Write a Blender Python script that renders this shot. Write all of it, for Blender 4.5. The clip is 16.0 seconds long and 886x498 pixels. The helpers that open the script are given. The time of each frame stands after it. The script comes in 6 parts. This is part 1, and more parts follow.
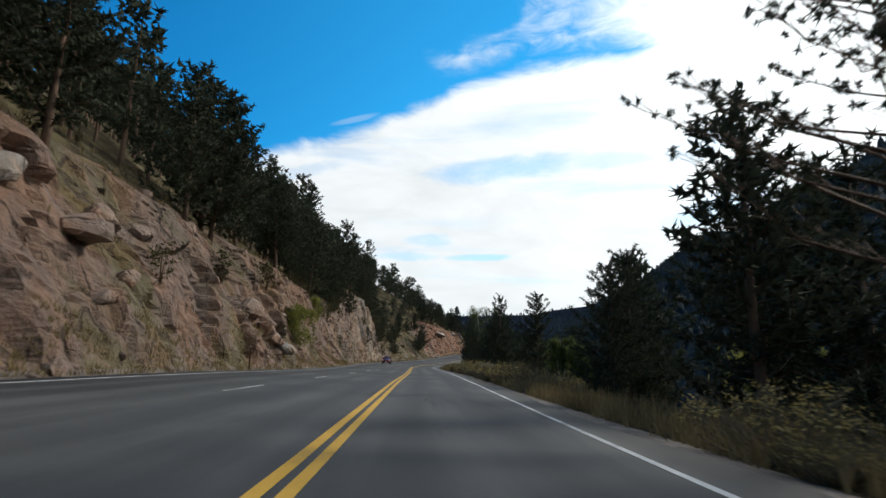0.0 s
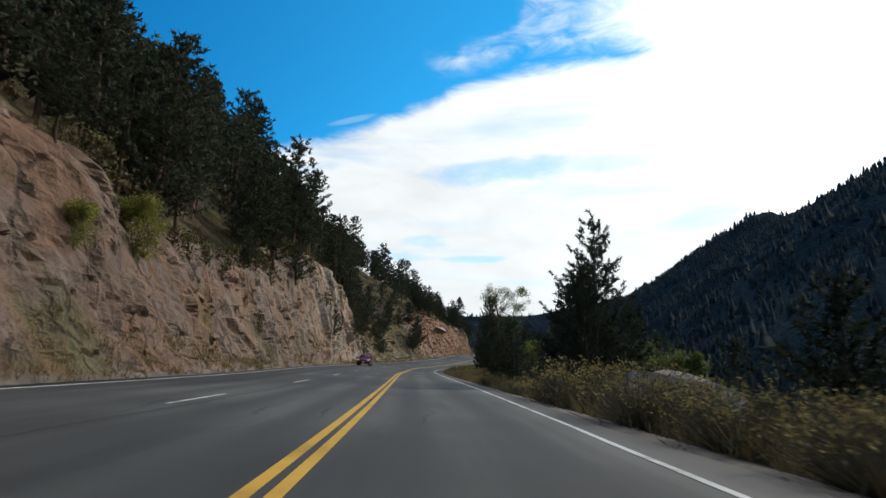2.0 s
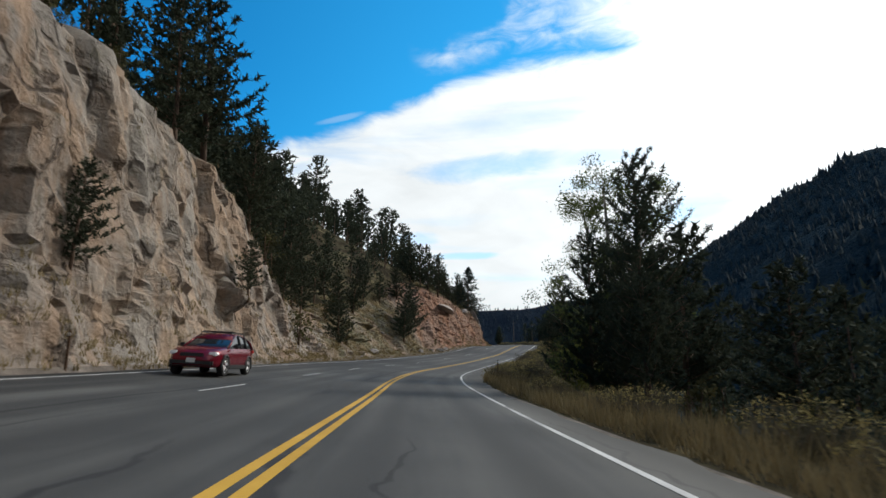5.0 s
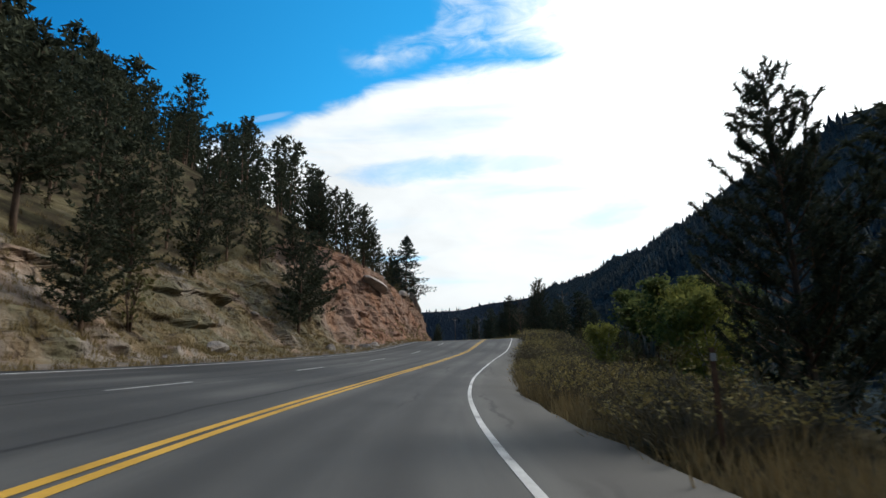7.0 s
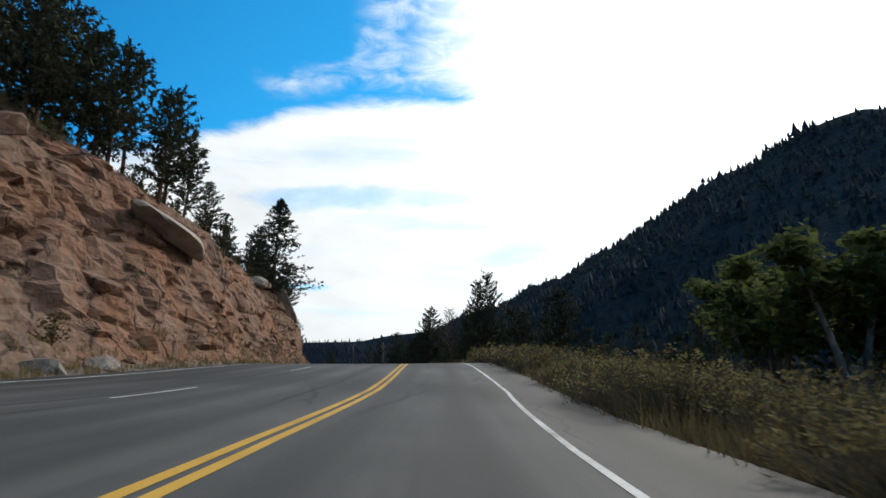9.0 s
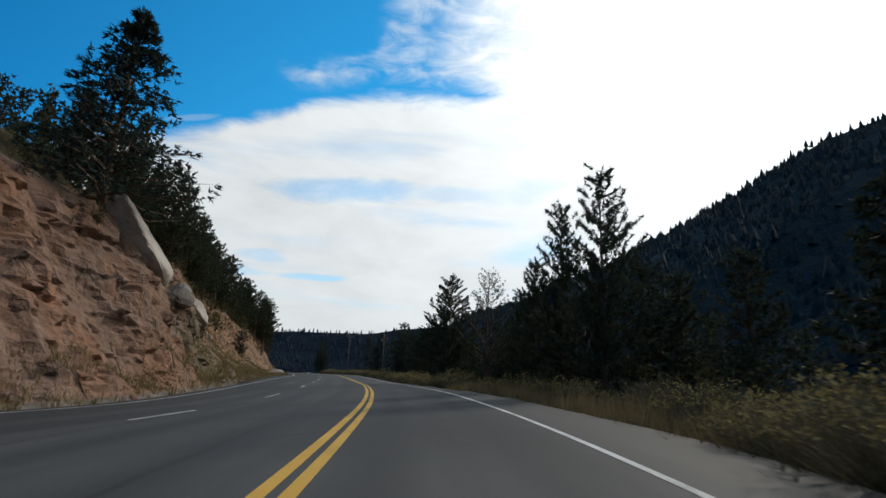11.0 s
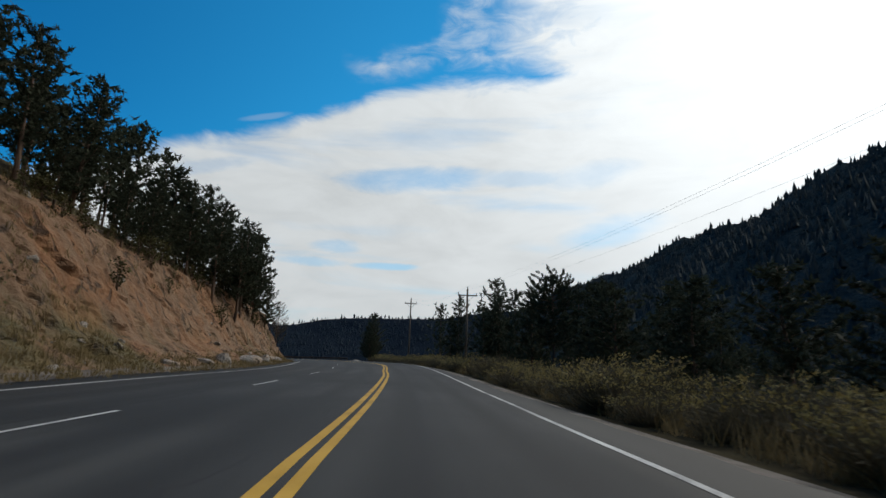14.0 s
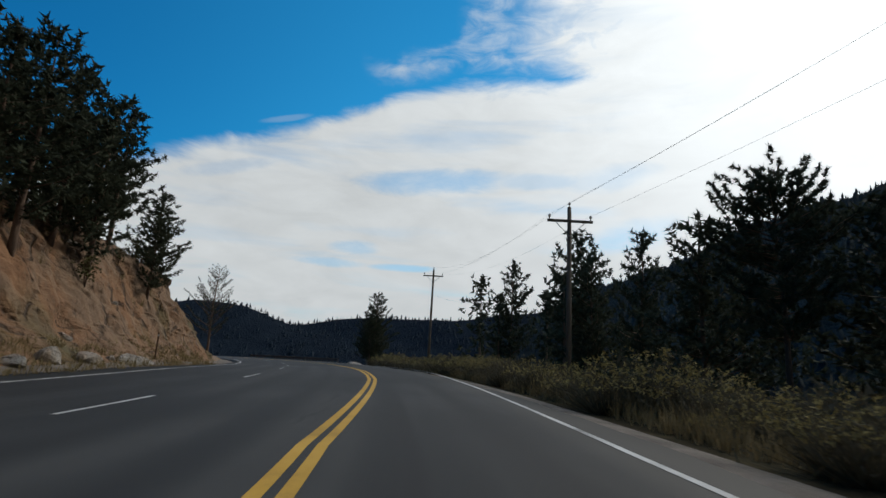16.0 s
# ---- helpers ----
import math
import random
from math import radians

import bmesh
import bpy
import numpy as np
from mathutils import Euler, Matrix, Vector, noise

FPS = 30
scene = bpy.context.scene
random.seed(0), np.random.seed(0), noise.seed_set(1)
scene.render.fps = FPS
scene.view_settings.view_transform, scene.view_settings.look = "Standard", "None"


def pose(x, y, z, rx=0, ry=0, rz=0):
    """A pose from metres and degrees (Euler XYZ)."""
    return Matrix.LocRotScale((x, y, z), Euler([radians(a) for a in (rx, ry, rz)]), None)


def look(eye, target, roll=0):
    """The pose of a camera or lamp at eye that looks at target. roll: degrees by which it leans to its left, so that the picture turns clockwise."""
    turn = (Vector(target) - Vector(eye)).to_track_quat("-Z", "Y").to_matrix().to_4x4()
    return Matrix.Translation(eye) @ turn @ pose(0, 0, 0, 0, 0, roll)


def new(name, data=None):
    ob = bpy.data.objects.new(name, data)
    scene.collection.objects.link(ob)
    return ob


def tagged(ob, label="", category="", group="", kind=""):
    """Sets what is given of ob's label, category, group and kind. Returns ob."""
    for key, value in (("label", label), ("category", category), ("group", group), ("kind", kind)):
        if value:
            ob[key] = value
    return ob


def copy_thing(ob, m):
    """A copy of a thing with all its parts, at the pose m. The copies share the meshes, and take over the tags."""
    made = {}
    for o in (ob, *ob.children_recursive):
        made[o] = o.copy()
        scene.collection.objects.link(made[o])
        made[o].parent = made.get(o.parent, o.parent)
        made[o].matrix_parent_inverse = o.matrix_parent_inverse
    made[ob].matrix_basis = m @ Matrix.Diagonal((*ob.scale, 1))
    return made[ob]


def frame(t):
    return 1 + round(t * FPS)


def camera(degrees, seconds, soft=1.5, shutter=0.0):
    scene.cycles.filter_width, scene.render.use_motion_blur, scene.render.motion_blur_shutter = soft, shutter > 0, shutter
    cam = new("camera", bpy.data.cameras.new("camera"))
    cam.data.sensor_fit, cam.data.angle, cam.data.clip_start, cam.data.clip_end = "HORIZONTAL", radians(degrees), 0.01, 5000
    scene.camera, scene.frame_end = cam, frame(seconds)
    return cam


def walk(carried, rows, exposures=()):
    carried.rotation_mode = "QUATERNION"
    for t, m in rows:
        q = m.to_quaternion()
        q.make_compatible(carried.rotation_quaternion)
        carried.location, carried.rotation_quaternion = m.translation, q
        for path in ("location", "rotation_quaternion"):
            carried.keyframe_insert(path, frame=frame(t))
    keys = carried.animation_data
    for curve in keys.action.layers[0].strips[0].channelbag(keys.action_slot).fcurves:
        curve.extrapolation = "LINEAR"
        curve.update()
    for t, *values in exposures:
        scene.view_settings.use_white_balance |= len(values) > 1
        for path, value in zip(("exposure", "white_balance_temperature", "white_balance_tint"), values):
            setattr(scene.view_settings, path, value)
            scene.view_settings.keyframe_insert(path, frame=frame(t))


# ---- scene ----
cam = camera(77.1, 16.0, shutter=0.12)


def car_pose(eye, yaw, pitch, roll):
    """The camera behind the windscreen: heading to the left, tilt up, lean to its left, in degrees."""
    return pose(*eye, 0, 0, yaw) @ pose(0, 0, 0, 90 + pitch) @ pose(0, 0, 0, 0, 0, roll)


PATH = [
    (0.0, (0.000, 0.000, 1.150), 0.00, 11.85, 1.08),
    (0.5, (-0.417, 10.174, 1.213), -0.13, 11.92, 0.92),
    (1.0, (-0.768, 20.348, 1.277), -0.30, 12.14, 0.80),
    (1.5, (-1.131, 30.494, 1.339), -0.43, 12.13, 1.02),
    (2.0, (-1.417, 40.569, 1.395), -0.40, 12.00, 1.52),
    (2.5, (-1.644, 50.570, 1.467), -0.33, 11.78, 2.22),
    (3.0, (-2.046, 60.546, 1.529), -0.33, 11.71, 2.17),
    (3.5, (-2.443, 70.528, 1.540), -0.34, 11.71, 1.41),
    (4.0, (-2.833, 80.503, 1.611), -0.40, 11.71, 0.78),
    (4.5, (-3.192, 90.461, 1.685), -0.68, 11.72, 0.43),
    (5.0, (-3.470, 100.400, 1.726), -1.34, 11.72, 0.18),
    (5.5, (-3.586, 110.325, 1.705), -2.54, 11.72, -0.21),
    (6.0, (-3.464, 120.236, 1.770), -4.33, 11.88, -0.91),
    (6.5, (-3.043, 130.108, 1.832), -6.63, 12.00, -1.23),
    (7.0, (-2.322, 139.903, 1.903), -8.69, 11.99, -1.26),
    (7.5, (-1.071, 149.561, 2.033), -11.24, 12.49, -1.21),
    (8.0, (0.550, 159.031, 2.253), -13.79, 13.23, -1.62),
    (8.5, (2.480, 168.293, 2.586), -16.31, 14.13, -1.36),
    (9.0, (4.713, 177.359, 3.058), -18.71, 15.19, -0.41),
    (9.5, (7.393, 186.265, 3.785), -20.01, 16.16, 0.07),
    (10.0, (10.162, 195.116, 4.642), -19.95, 16.51, 0.41),
    (10.5, (12.823, 203.961, 5.649), -18.76, 16.02, 1.05),
    (11.0, (15.239, 212.833, 6.407), -16.93, 14.76, 2.38),
    (11.5, (17.356, 221.750, 6.900), -15.00, 13.25, 4.32),
    (12.0, (19.248, 230.696, 7.204), -13.30, 13.19, 5.42),
    (12.5, (20.931, 239.662, 7.484), -11.75, 13.15, 5.76),
    (13.0, (22.470, 248.659, 7.765), -10.80, 13.16, 4.65),
    (13.5, (23.708, 257.737, 8.063), -10.20, 13.19, 3.42),
    (14.0, (24.862, 266.841, 8.347), -9.67, 13.09, 2.26),
    (14.5, (25.968, 275.879, 8.609), -9.10, 13.11, 1.74),
    (15.0, (26.965, 284.740, 8.889), -8.71, 13.12, 2.05),
    (15.5, (27.783, 293.370, 9.202), -8.39, 13.17, 2.60),
    (16.0, (28.479, 301.791, 9.564), -7.81, 13.24, 3.35),
]
from mathutils.bvhtree import BVHTree

# the camera brightens less once the shaded bend comes into view
EXPOSURE = [(0.0, -0.15), (9.0, -0.15), (11.3, -0.5), (12.5, -0.55), (15.0, -0.75), (16.0, -0.75)]
walk(cam, [(t, car_pose(*p)) for t, *p in PATH], EXPOSURE)

# ---------------------------------------------------------------- sky and sun
SUN_AZ, SUN_EL = 58.0, 36.0


class Nodes:
    """Short hand for building node trees."""

    def __init__(self, tree):
        self.tree = tree
        tree.nodes.clear()

    def add(self, kind, **inputs):
        n = self.tree.nodes.new(kind)
        for key, value in inputs.items():
            self.put(n, key, value)
        return n

    def cells(self, at, scale, edges=False):
        n = self.add("ShaderNodeTexVoronoi")
        if edges:
            n.feature = "DISTANCE_TO_EDGE"
        self.put(n, "Vector", at)
        self.put(n, "Scale", scale)
        return n.outputs["Distance"] if edges else n.outputs["Color"]

    def attribute(self, name):
        n = self.add("ShaderNodeAttribute")
        n.attribute_name = name
        return n.outputs["Color"]

    def vector(self, op, a, b, c=(0, 0, 0)):
        n = self.add("ShaderNodeVectorMath")
        n.operation = op
        for i, value in enumerate((a, b, c)):
            self.put(n, f"i{i}", value)
        return n

    def put(self, n, key, value):
        name = key.replace("_", " ")
        sock = n.inputs[int(key[1:])] if key[0] == "i" and key[1:].isdigit() else n.inputs[name]
        if isinstance(value, bpy.types.NodeSocket):
            self.tree.links.new(value, sock)
        else:
            sock.default_value = value

    def math(self, op, a, b=0.0, c=0.0, clamp=False):
        n = self.add("ShaderNodeMath", i0=a, i1=b, i2=c)
        n.operation, n.use_clamp = op, clamp
        return n.outputs[0]

    def mix(self, fac, a, b, blend="MIX"):
        n = self.add("ShaderNodeMix")
        n.data_type, n.blend_type = "RGBA", blend
        for key, value in (("i0", fac), ("i6", a), ("i7", b)):
            self.put(n, key, value)
        return n.outputs[2]

    def ramp(self, fac, stops):
        n = self.add("ShaderNodeValToRGB", i0=fac)
        el = n.color_ramp.elements
        while len(el) < len(stops):
            el.new(0.5)
        for e, (p, c) in zip(el, stops):
            e.position = p
            e.color = (*c, 1) if len(c) == 3 else c
        return n.outputs[0]

    def curve(self, x, pts):
        """A smooth curve through pts: azimuths from -40 to 60 degrees to heights of up to 60."""
        n = self.add("ShaderNodeFloatCurve", i1=self.math("MULTIPLY_ADD", x, 0.01, 0.4, clamp=True))
        c = n.mapping.curves[0]
        while len(c.points) < len(pts):
            c.points.new(0.5, 0.5)
        for q, (a, b) in zip(c.points, pts):
            q.location, q.handle_type = ((a + 40) / 100, b / 60), "VECTOR"
        n.mapping.update()
        return self.math("MULTIPLY", n.outputs[0], 60.0)

    def smooth(self, x, lo, hi):
        n = self.add("ShaderNodeMapRange", i0=x, i1=lo, i2=hi, i3=0.0, i4=1.0)
        n.interpolation_type = "SMOOTHSTEP"
        return n.outputs[0]


def build_world():
    world = bpy.data.worlds.new("world")
    scene.world = world
    world.use_nodes = True
    g = Nodes(world.node_tree)
    sky = g.add("ShaderNodeTexSky")
    sky.sky_type, sky.sun_disc = "NISHITA", False
    sky.sun_elevation, sky.sun_rotation = radians(SUN_EL), radians(SUN_AZ)
    sky.altitude, sky.air_density, sky.dust_density, sky.ozone_density = 2000.0, 1.0, 0.4, 2.0
    blue = g.add("ShaderNodeHueSaturation", Saturation=1.3, Value=0.29, Color=sky.outputs[0])
    blue = g.mix(1.0, blue.outputs[0], (0.32, 1.06, 0.92, 1), "MULTIPLY")
    at = g.add("ShaderNodeTexCoord").outputs["Generated"]
    xyz = g.add("ShaderNodeSeparateXYZ", Vector=at)
    x, y, z = xyz.outputs
    az = g.math("MULTIPLY", g.math("ARCTAN2", x, y), 57.2958)
    el = g.math("MULTIPLY", g.math("ARCSINE", z), 57.2958)
    uv = g.add("ShaderNodeCombineXYZ", X=g.math("MULTIPLY", az, 0.11), Y=g.math("MULTIPLY", el, 0.30)).outputs[0]
    uv_long = g.add("ShaderNodeCombineXYZ", X=g.math("MULTIPLY", az, 0.05), Y=g.math("MULTIPLY", el, 0.36)).outputs[0]
    fine = g.add("ShaderNodeTexNoise", Vector=uv, Scale=1.0, Detail=7.0, Roughness=0.62, Distortion=0.5).outputs[0]
    long = g.add("ShaderNodeTexNoise", Vector=uv_long, Scale=0.9, Detail=5.0, Roughness=0.5, Distortion=0.3).outputs[0]
    # the edge of the cloud sheet climbs from the left to the right
    edge = g.curve(az, [(-40, 10), (-21, 19), (-15, 21.6), (-8, 24.2), (-2, 26.7), (2.7, 28.3), (8, 29.6), (14, 29.8), (20, 29.8), (24, 31), (26, 34), (28, 38), (32, 48), (60, 60)])
    ragged = g.math("ADD", edge, g.math("MULTIPLY", g.math("SUBTRACT", fine, 0.5), 4.0))
    sheet = g.smooth(g.math("SUBTRACT", ragged, el), -0.9, 1.3)
    # a torn veil above the edge, thicker towards the sun
    veil = g.curve(az, [(-40, 60), (-6, 34), (-1.5, 30.6), (4, 32), (8, 33.5), (9.6, 37), (12, 37.5), (16, 37), (21, 35), (24, 32), (60, 30)])
    low = g.curve(az, [(-40, 60), (-3, 31), (0, 29.9), (4, 30.8), (8, 31.6), (12, 32.0), (18, 31.6), (22, 30.6), (26, 29), (60, 28)])
    torn = g.add("ShaderNodeTexNoise", Vector=uv, Scale=1.7, Detail=8.0, Roughness=0.6, Distortion=0.5).outputs[0]
    wob = g.math("MULTIPLY", g.math("SUBTRACT", torn, 0.5), 3.2)
    band = g.math("MULTIPLY", g.smooth(g.math("SUBTRACT", g.math("ADD", el, wob), low), -1.6, 1.2), g.smooth(az, -3.0, 1.5))
    body = g.math("MAXIMUM", g.smooth(g.math("SUBTRACT", g.math("ADD", veil, wob), el), -1.4, 1.4), g.smooth(az, 7.5, 12.0))
    thick = g.math("ADD", g.math("MULTIPLY", g.smooth(torn, 0.30, 0.78), 0.62), g.math("MULTIPLY", g.smooth(az, 12.0, 26.0), 0.85), clamp=True)
    wisp = g.math("MULTIPLY", g.math("MULTIPLY", band, body), thick)

    def patch(a0, e0, ra, re, tilt=0.0):
        """A soft oval in the sky about azimuth a0 and height e0."""
        da = g.math("DIVIDE", g.math("SUBTRACT", az, a0), ra)
        de = g.math("DIVIDE", g.math("SUBTRACT", g.math("SUBTRACT", el, g.math("MULTIPLY", g.math("SUBTRACT", az, a0), tilt)), e0), re)
        return g.smooth(g.math("ADD", g.math("ADD", g.math("MULTIPLY", da, da), g.math("MULTIPLY", de, de)), g.math("MULTIPLY", g.math("SUBTRACT", fine, 0.5), 2.2)), 1.0, 0.0)

    wisp = g.math("MAXIMUM", wisp, g.math("MULTIPLY", patch(-9.8, 24.5, 2.8, 0.38, 0.28), 0.2))
    cover = g.math("MAXIMUM", sheet, wisp)
    # thin places inside the sheet, where the blue shows through
    thin = g.math("MULTIPLY", g.math("MULTIPLY", g.smooth(long, 0.50, 0.74), g.smooth(az, 40.0, 18.0)), 0.28)
    for a0, e0, ra, re, tilt, deep in [(6.5, 20.0, 8.5, 1.7, 0.05, 0.46), (-1.5, 12.7, 3.2, 0.9, 0.0, 0.30), (-4.0, 11.0, 4.8, 0.6, 0.0, 0.30), (3.6, 11.0, 4.4, 0.45, 0.02, 0.40),
                                       (27.5, 15.0, 6.5, 1.8, 0.15, 0.30), (18.0, 20.4, 7.0, 1.0, 0.0, 0.22), (-14.0, 19.2, 6.0, 0.9, 0.3, 0.22), (25.0, 20.5, 6.0, 1.6, 0.1, 0.18)]:
        thin = g.math("MAXIMUM", thin, g.math("MULTIPLY", patch(a0, e0, ra, re, tilt), deep))
    cover = g.math("MULTIPLY", cover, g.math("SUBTRACT", 1.0, thin))
    # the sheet glows towards the veiled sun
    sun = Vector((math.sin(radians(SUN_AZ)) * math.cos(radians(SUN_EL)), math.cos(radians(SUN_AZ)) * math.cos(radians(SUN_EL)), math.sin(radians(SUN_EL))))
    near = g.vector("DOT_PRODUCT", at, tuple(sun)).outputs["Value"]
    near = g.math("POWER", g.math("MAXIMUM", near, 0.0), 6.0)
    shade = g.math("MULTIPLY_ADD", fine, 0.45, 0.82)
    glow = g.math("ADD", shade, g.math("MULTIPLY", near, 1.1))
    white = g.mix(1.0, (0.93, 0.98, 1.0, 1), g.add("ShaderNodeCombineColor", i0=glow, i1=glow, i2=glow).outputs[0], "MULTIPLY")
    away = g.smooth(g.vector("DOT_PRODUCT", at, tuple(sun)).outputs["Value"], 0.15, 0.75)
    blue = g.mix(away, g.mix(1.0, blue, (0.30, 0.66, 0.80, 1), "MULTIPLY"), blue)
    col = g.mix(cover, blue, white)
    back = g.add("ShaderNodeBackground", Color=col, Strength=1.0)
    g.add("ShaderNodeOutputWorld", Surface=back.outputs[0])
    lamp = bpy.data.lights.new("sun", "SUN")
    lamp.energy, lamp.angle, lamp.color = 3.1, radians(7.0), (1.0, 0.93, 0.82)
    ob = new("sun", lamp)
    ob.matrix_world = look(sun * 100, (0, 0, 0))


build_world()

# ---------------------------------------------------------------- materials


def surface(name, stops, scale=1.0, scale2=12.0, rough=0.9, bump=0.3, bump_scale=20.0, metal=0.0, random=0.0, tint="",
            stretch=(1, 1, 1), specular=0.3, mottled=0.5, dist=0.05):
    """A weathered surface: broad patches between the colours of stops, finer grain in them, and relief."""
    m = bpy.data.materials.new(name)
    m.use_nodes = True
    g = Nodes(m.node_tree)
    at = g.add("ShaderNodeTexCoord").outputs["Object"]
    at = g.add("ShaderNodeMapping", Vector=at, Scale=stretch).outputs[0]
    broad = g.add("ShaderNodeTexNoise", Vector=at, Scale=scale, Detail=5.0, Roughness=0.6).outputs[0]
    grain = g.add("ShaderNodeTexNoise", Vector=at, Scale=scale2, Detail=4.0, Roughness=0.65).outputs[0]
    fac = g.math("ADD", g.math("MULTIPLY", broad, 1.0 - mottled * 0.5), g.math("MULTIPLY", grain, mottled * 0.5))
    fac = g.smooth(fac, 0.3, 0.7)
    if random:
        info = g.add("ShaderNodeObjectInfo").outputs["Random"]
        fac = g.math("ADD", fac, g.math("MULTIPLY", g.math("SUBTRACT", info, 0.5), random), clamp=True)
    col = g.ramp(fac, stops)
    if tint:
        paint = g.attribute(tint)
        col = g.mix(1.0, col, paint, "MULTIPLY")
    relief = g.add("ShaderNodeTexNoise", Vector=at, Scale=bump_scale, Detail=6.0, Roughness=0.7).outputs[0]
    nrm = g.add("ShaderNodeBump", Strength=bump, Distance=dist, Height=relief).outputs[0]
    b = g.add("ShaderNodeBsdfPrincipled", Base_Color=col, Roughness=rough, Metallic=metal, Normal=nrm)
    b.inputs["Specular IOR Level"].default_value = specular
    g.add("ShaderNodeOutputMaterial", Surface=b.outputs[0])
    return m


def rock_material():
    """Weathered granite: stained and fluted downwards, with open joints here and there; its base tone comes from the band of stone it lies in."""
    m = bpy.data.materials.new("rock")
    m.use_nodes = True
    g = Nodes(m.node_tree)
    at = g.add("ShaderNodeTexCoord").outputs["Object"]
    tone = g.attribute("stone")

    def grain(scale, detail=6.0, rough=0.62, stretch=(1, 1, 1), warp=0.0):
        v = g.add("ShaderNodeMapping", Vector=at, Scale=stretch).outputs[0]
        return g.add("ShaderNodeTexNoise", Vector=v, Scale=scale, Detail=detail, Roughness=rough, Distortion=warp).outputs[0]

    broad, stain = grain(0.22, 4.0), grain(0.31, 6.0, 0.7, (1, 1, 0.5), 0.6)
    flute = grain(1.15, 6.0, 0.66, (1, 1, 0.30))
    lumps, grit = grain(1.5, 8.0, 0.66), grain(9.0, 5.0, 0.7)
    # iron stains and paler, greyer stone in broad patches
    warm = g.mix(1.0, tone, (1.05, 0.94, 0.84, 1), "MULTIPLY")
    grey = g.mix(0.45, tone, g.mix(1.0, tone, (0.78, 1.00, 1.22, 1), "MULTIPLY"))
    col = g.mix(g.smooth(stain, 0.40, 0.62), grey, warm)
    v = g.math("ADD", g.math("MULTIPLY", lumps, 0.85), g.math("MULTIPLY", flute, 0.85))
    v = g.math("ADD", v, g.math("MULTIPLY", grit, 0.35))
    v = g.math("ADD", v, g.math("MULTIPLY", broad, 0.5))
    v = g.math("MAXIMUM", g.math("SUBTRACT", v, 0.52), 0.20)
    col = g.mix(1.0, col, g.add("ShaderNodeCombineColor", i0=v, i1=v, i2=v).outputs[0], "MULTIPLY")
    # open joints, long and upright, that come and go
    warp = g.add("ShaderNodeTexNoise", Vector=at, Scale=0.5, Detail=5.0).outputs["Color"]
    bent = g.vector("MULTIPLY_ADD", warp, (2.2, 2.2, 1.4), g.add("ShaderNodeMapping", Vector=at, Scale=(1, 1, 0.5)).outputs[0]).outputs[0]
    joint = g.math("MULTIPLY", g.smooth(g.cells(bent, 0.45, True), 0.06, 0.01), g.smooth(grain(0.6), 0.46, 0.58))
    small = g.math("MULTIPLY", g.smooth(g.cells(bent, 1.3, True), 0.04, 0.0), g.smooth(grain(0.9, 3.0), 0.52, 0.62))
    col = g.mix(g.math("MULTIPLY", joint, 0.8), col, (0.045, 0.034, 0.028, 1))
    col = g.mix(g.math("MULTIPLY", small, 0.45), col, (0.06, 0.046, 0.036, 1))
    # lichen and dry growth
    moss = g.math("MULTIPLY", g.smooth(grain(0.8, 7.0, 0.72), 0.55, 0.70), 0.6)
    col = g.mix(moss, col, (0.095, 0.082, 0.052, 1))
    height = g.math("ADD", g.math("MULTIPLY", lumps, 0.9), g.math("MULTIPLY", flute, 0.4))
    height = g.math("ADD", height, g.math("MULTIPLY", grit, 0.3))
    height = g.math("SUBTRACT", height, g.math("ADD", g.math("MULTIPLY", joint, 0.4), g.math("MULTIPLY", small, 0.2)))
    nrm = g.add("ShaderNodeBump", Strength=1.0, Distance=0.30, Height=height).outputs[0]
    b = g.add("ShaderNodeBsdfPrincipled", Base_Color=col, Roughness=0.92, Normal=nrm)
    b.inputs["Specular IOR Level"].default_value = 0.2
    g.add("ShaderNodeOutputMaterial", Surface=b.outputs[0])
    return m


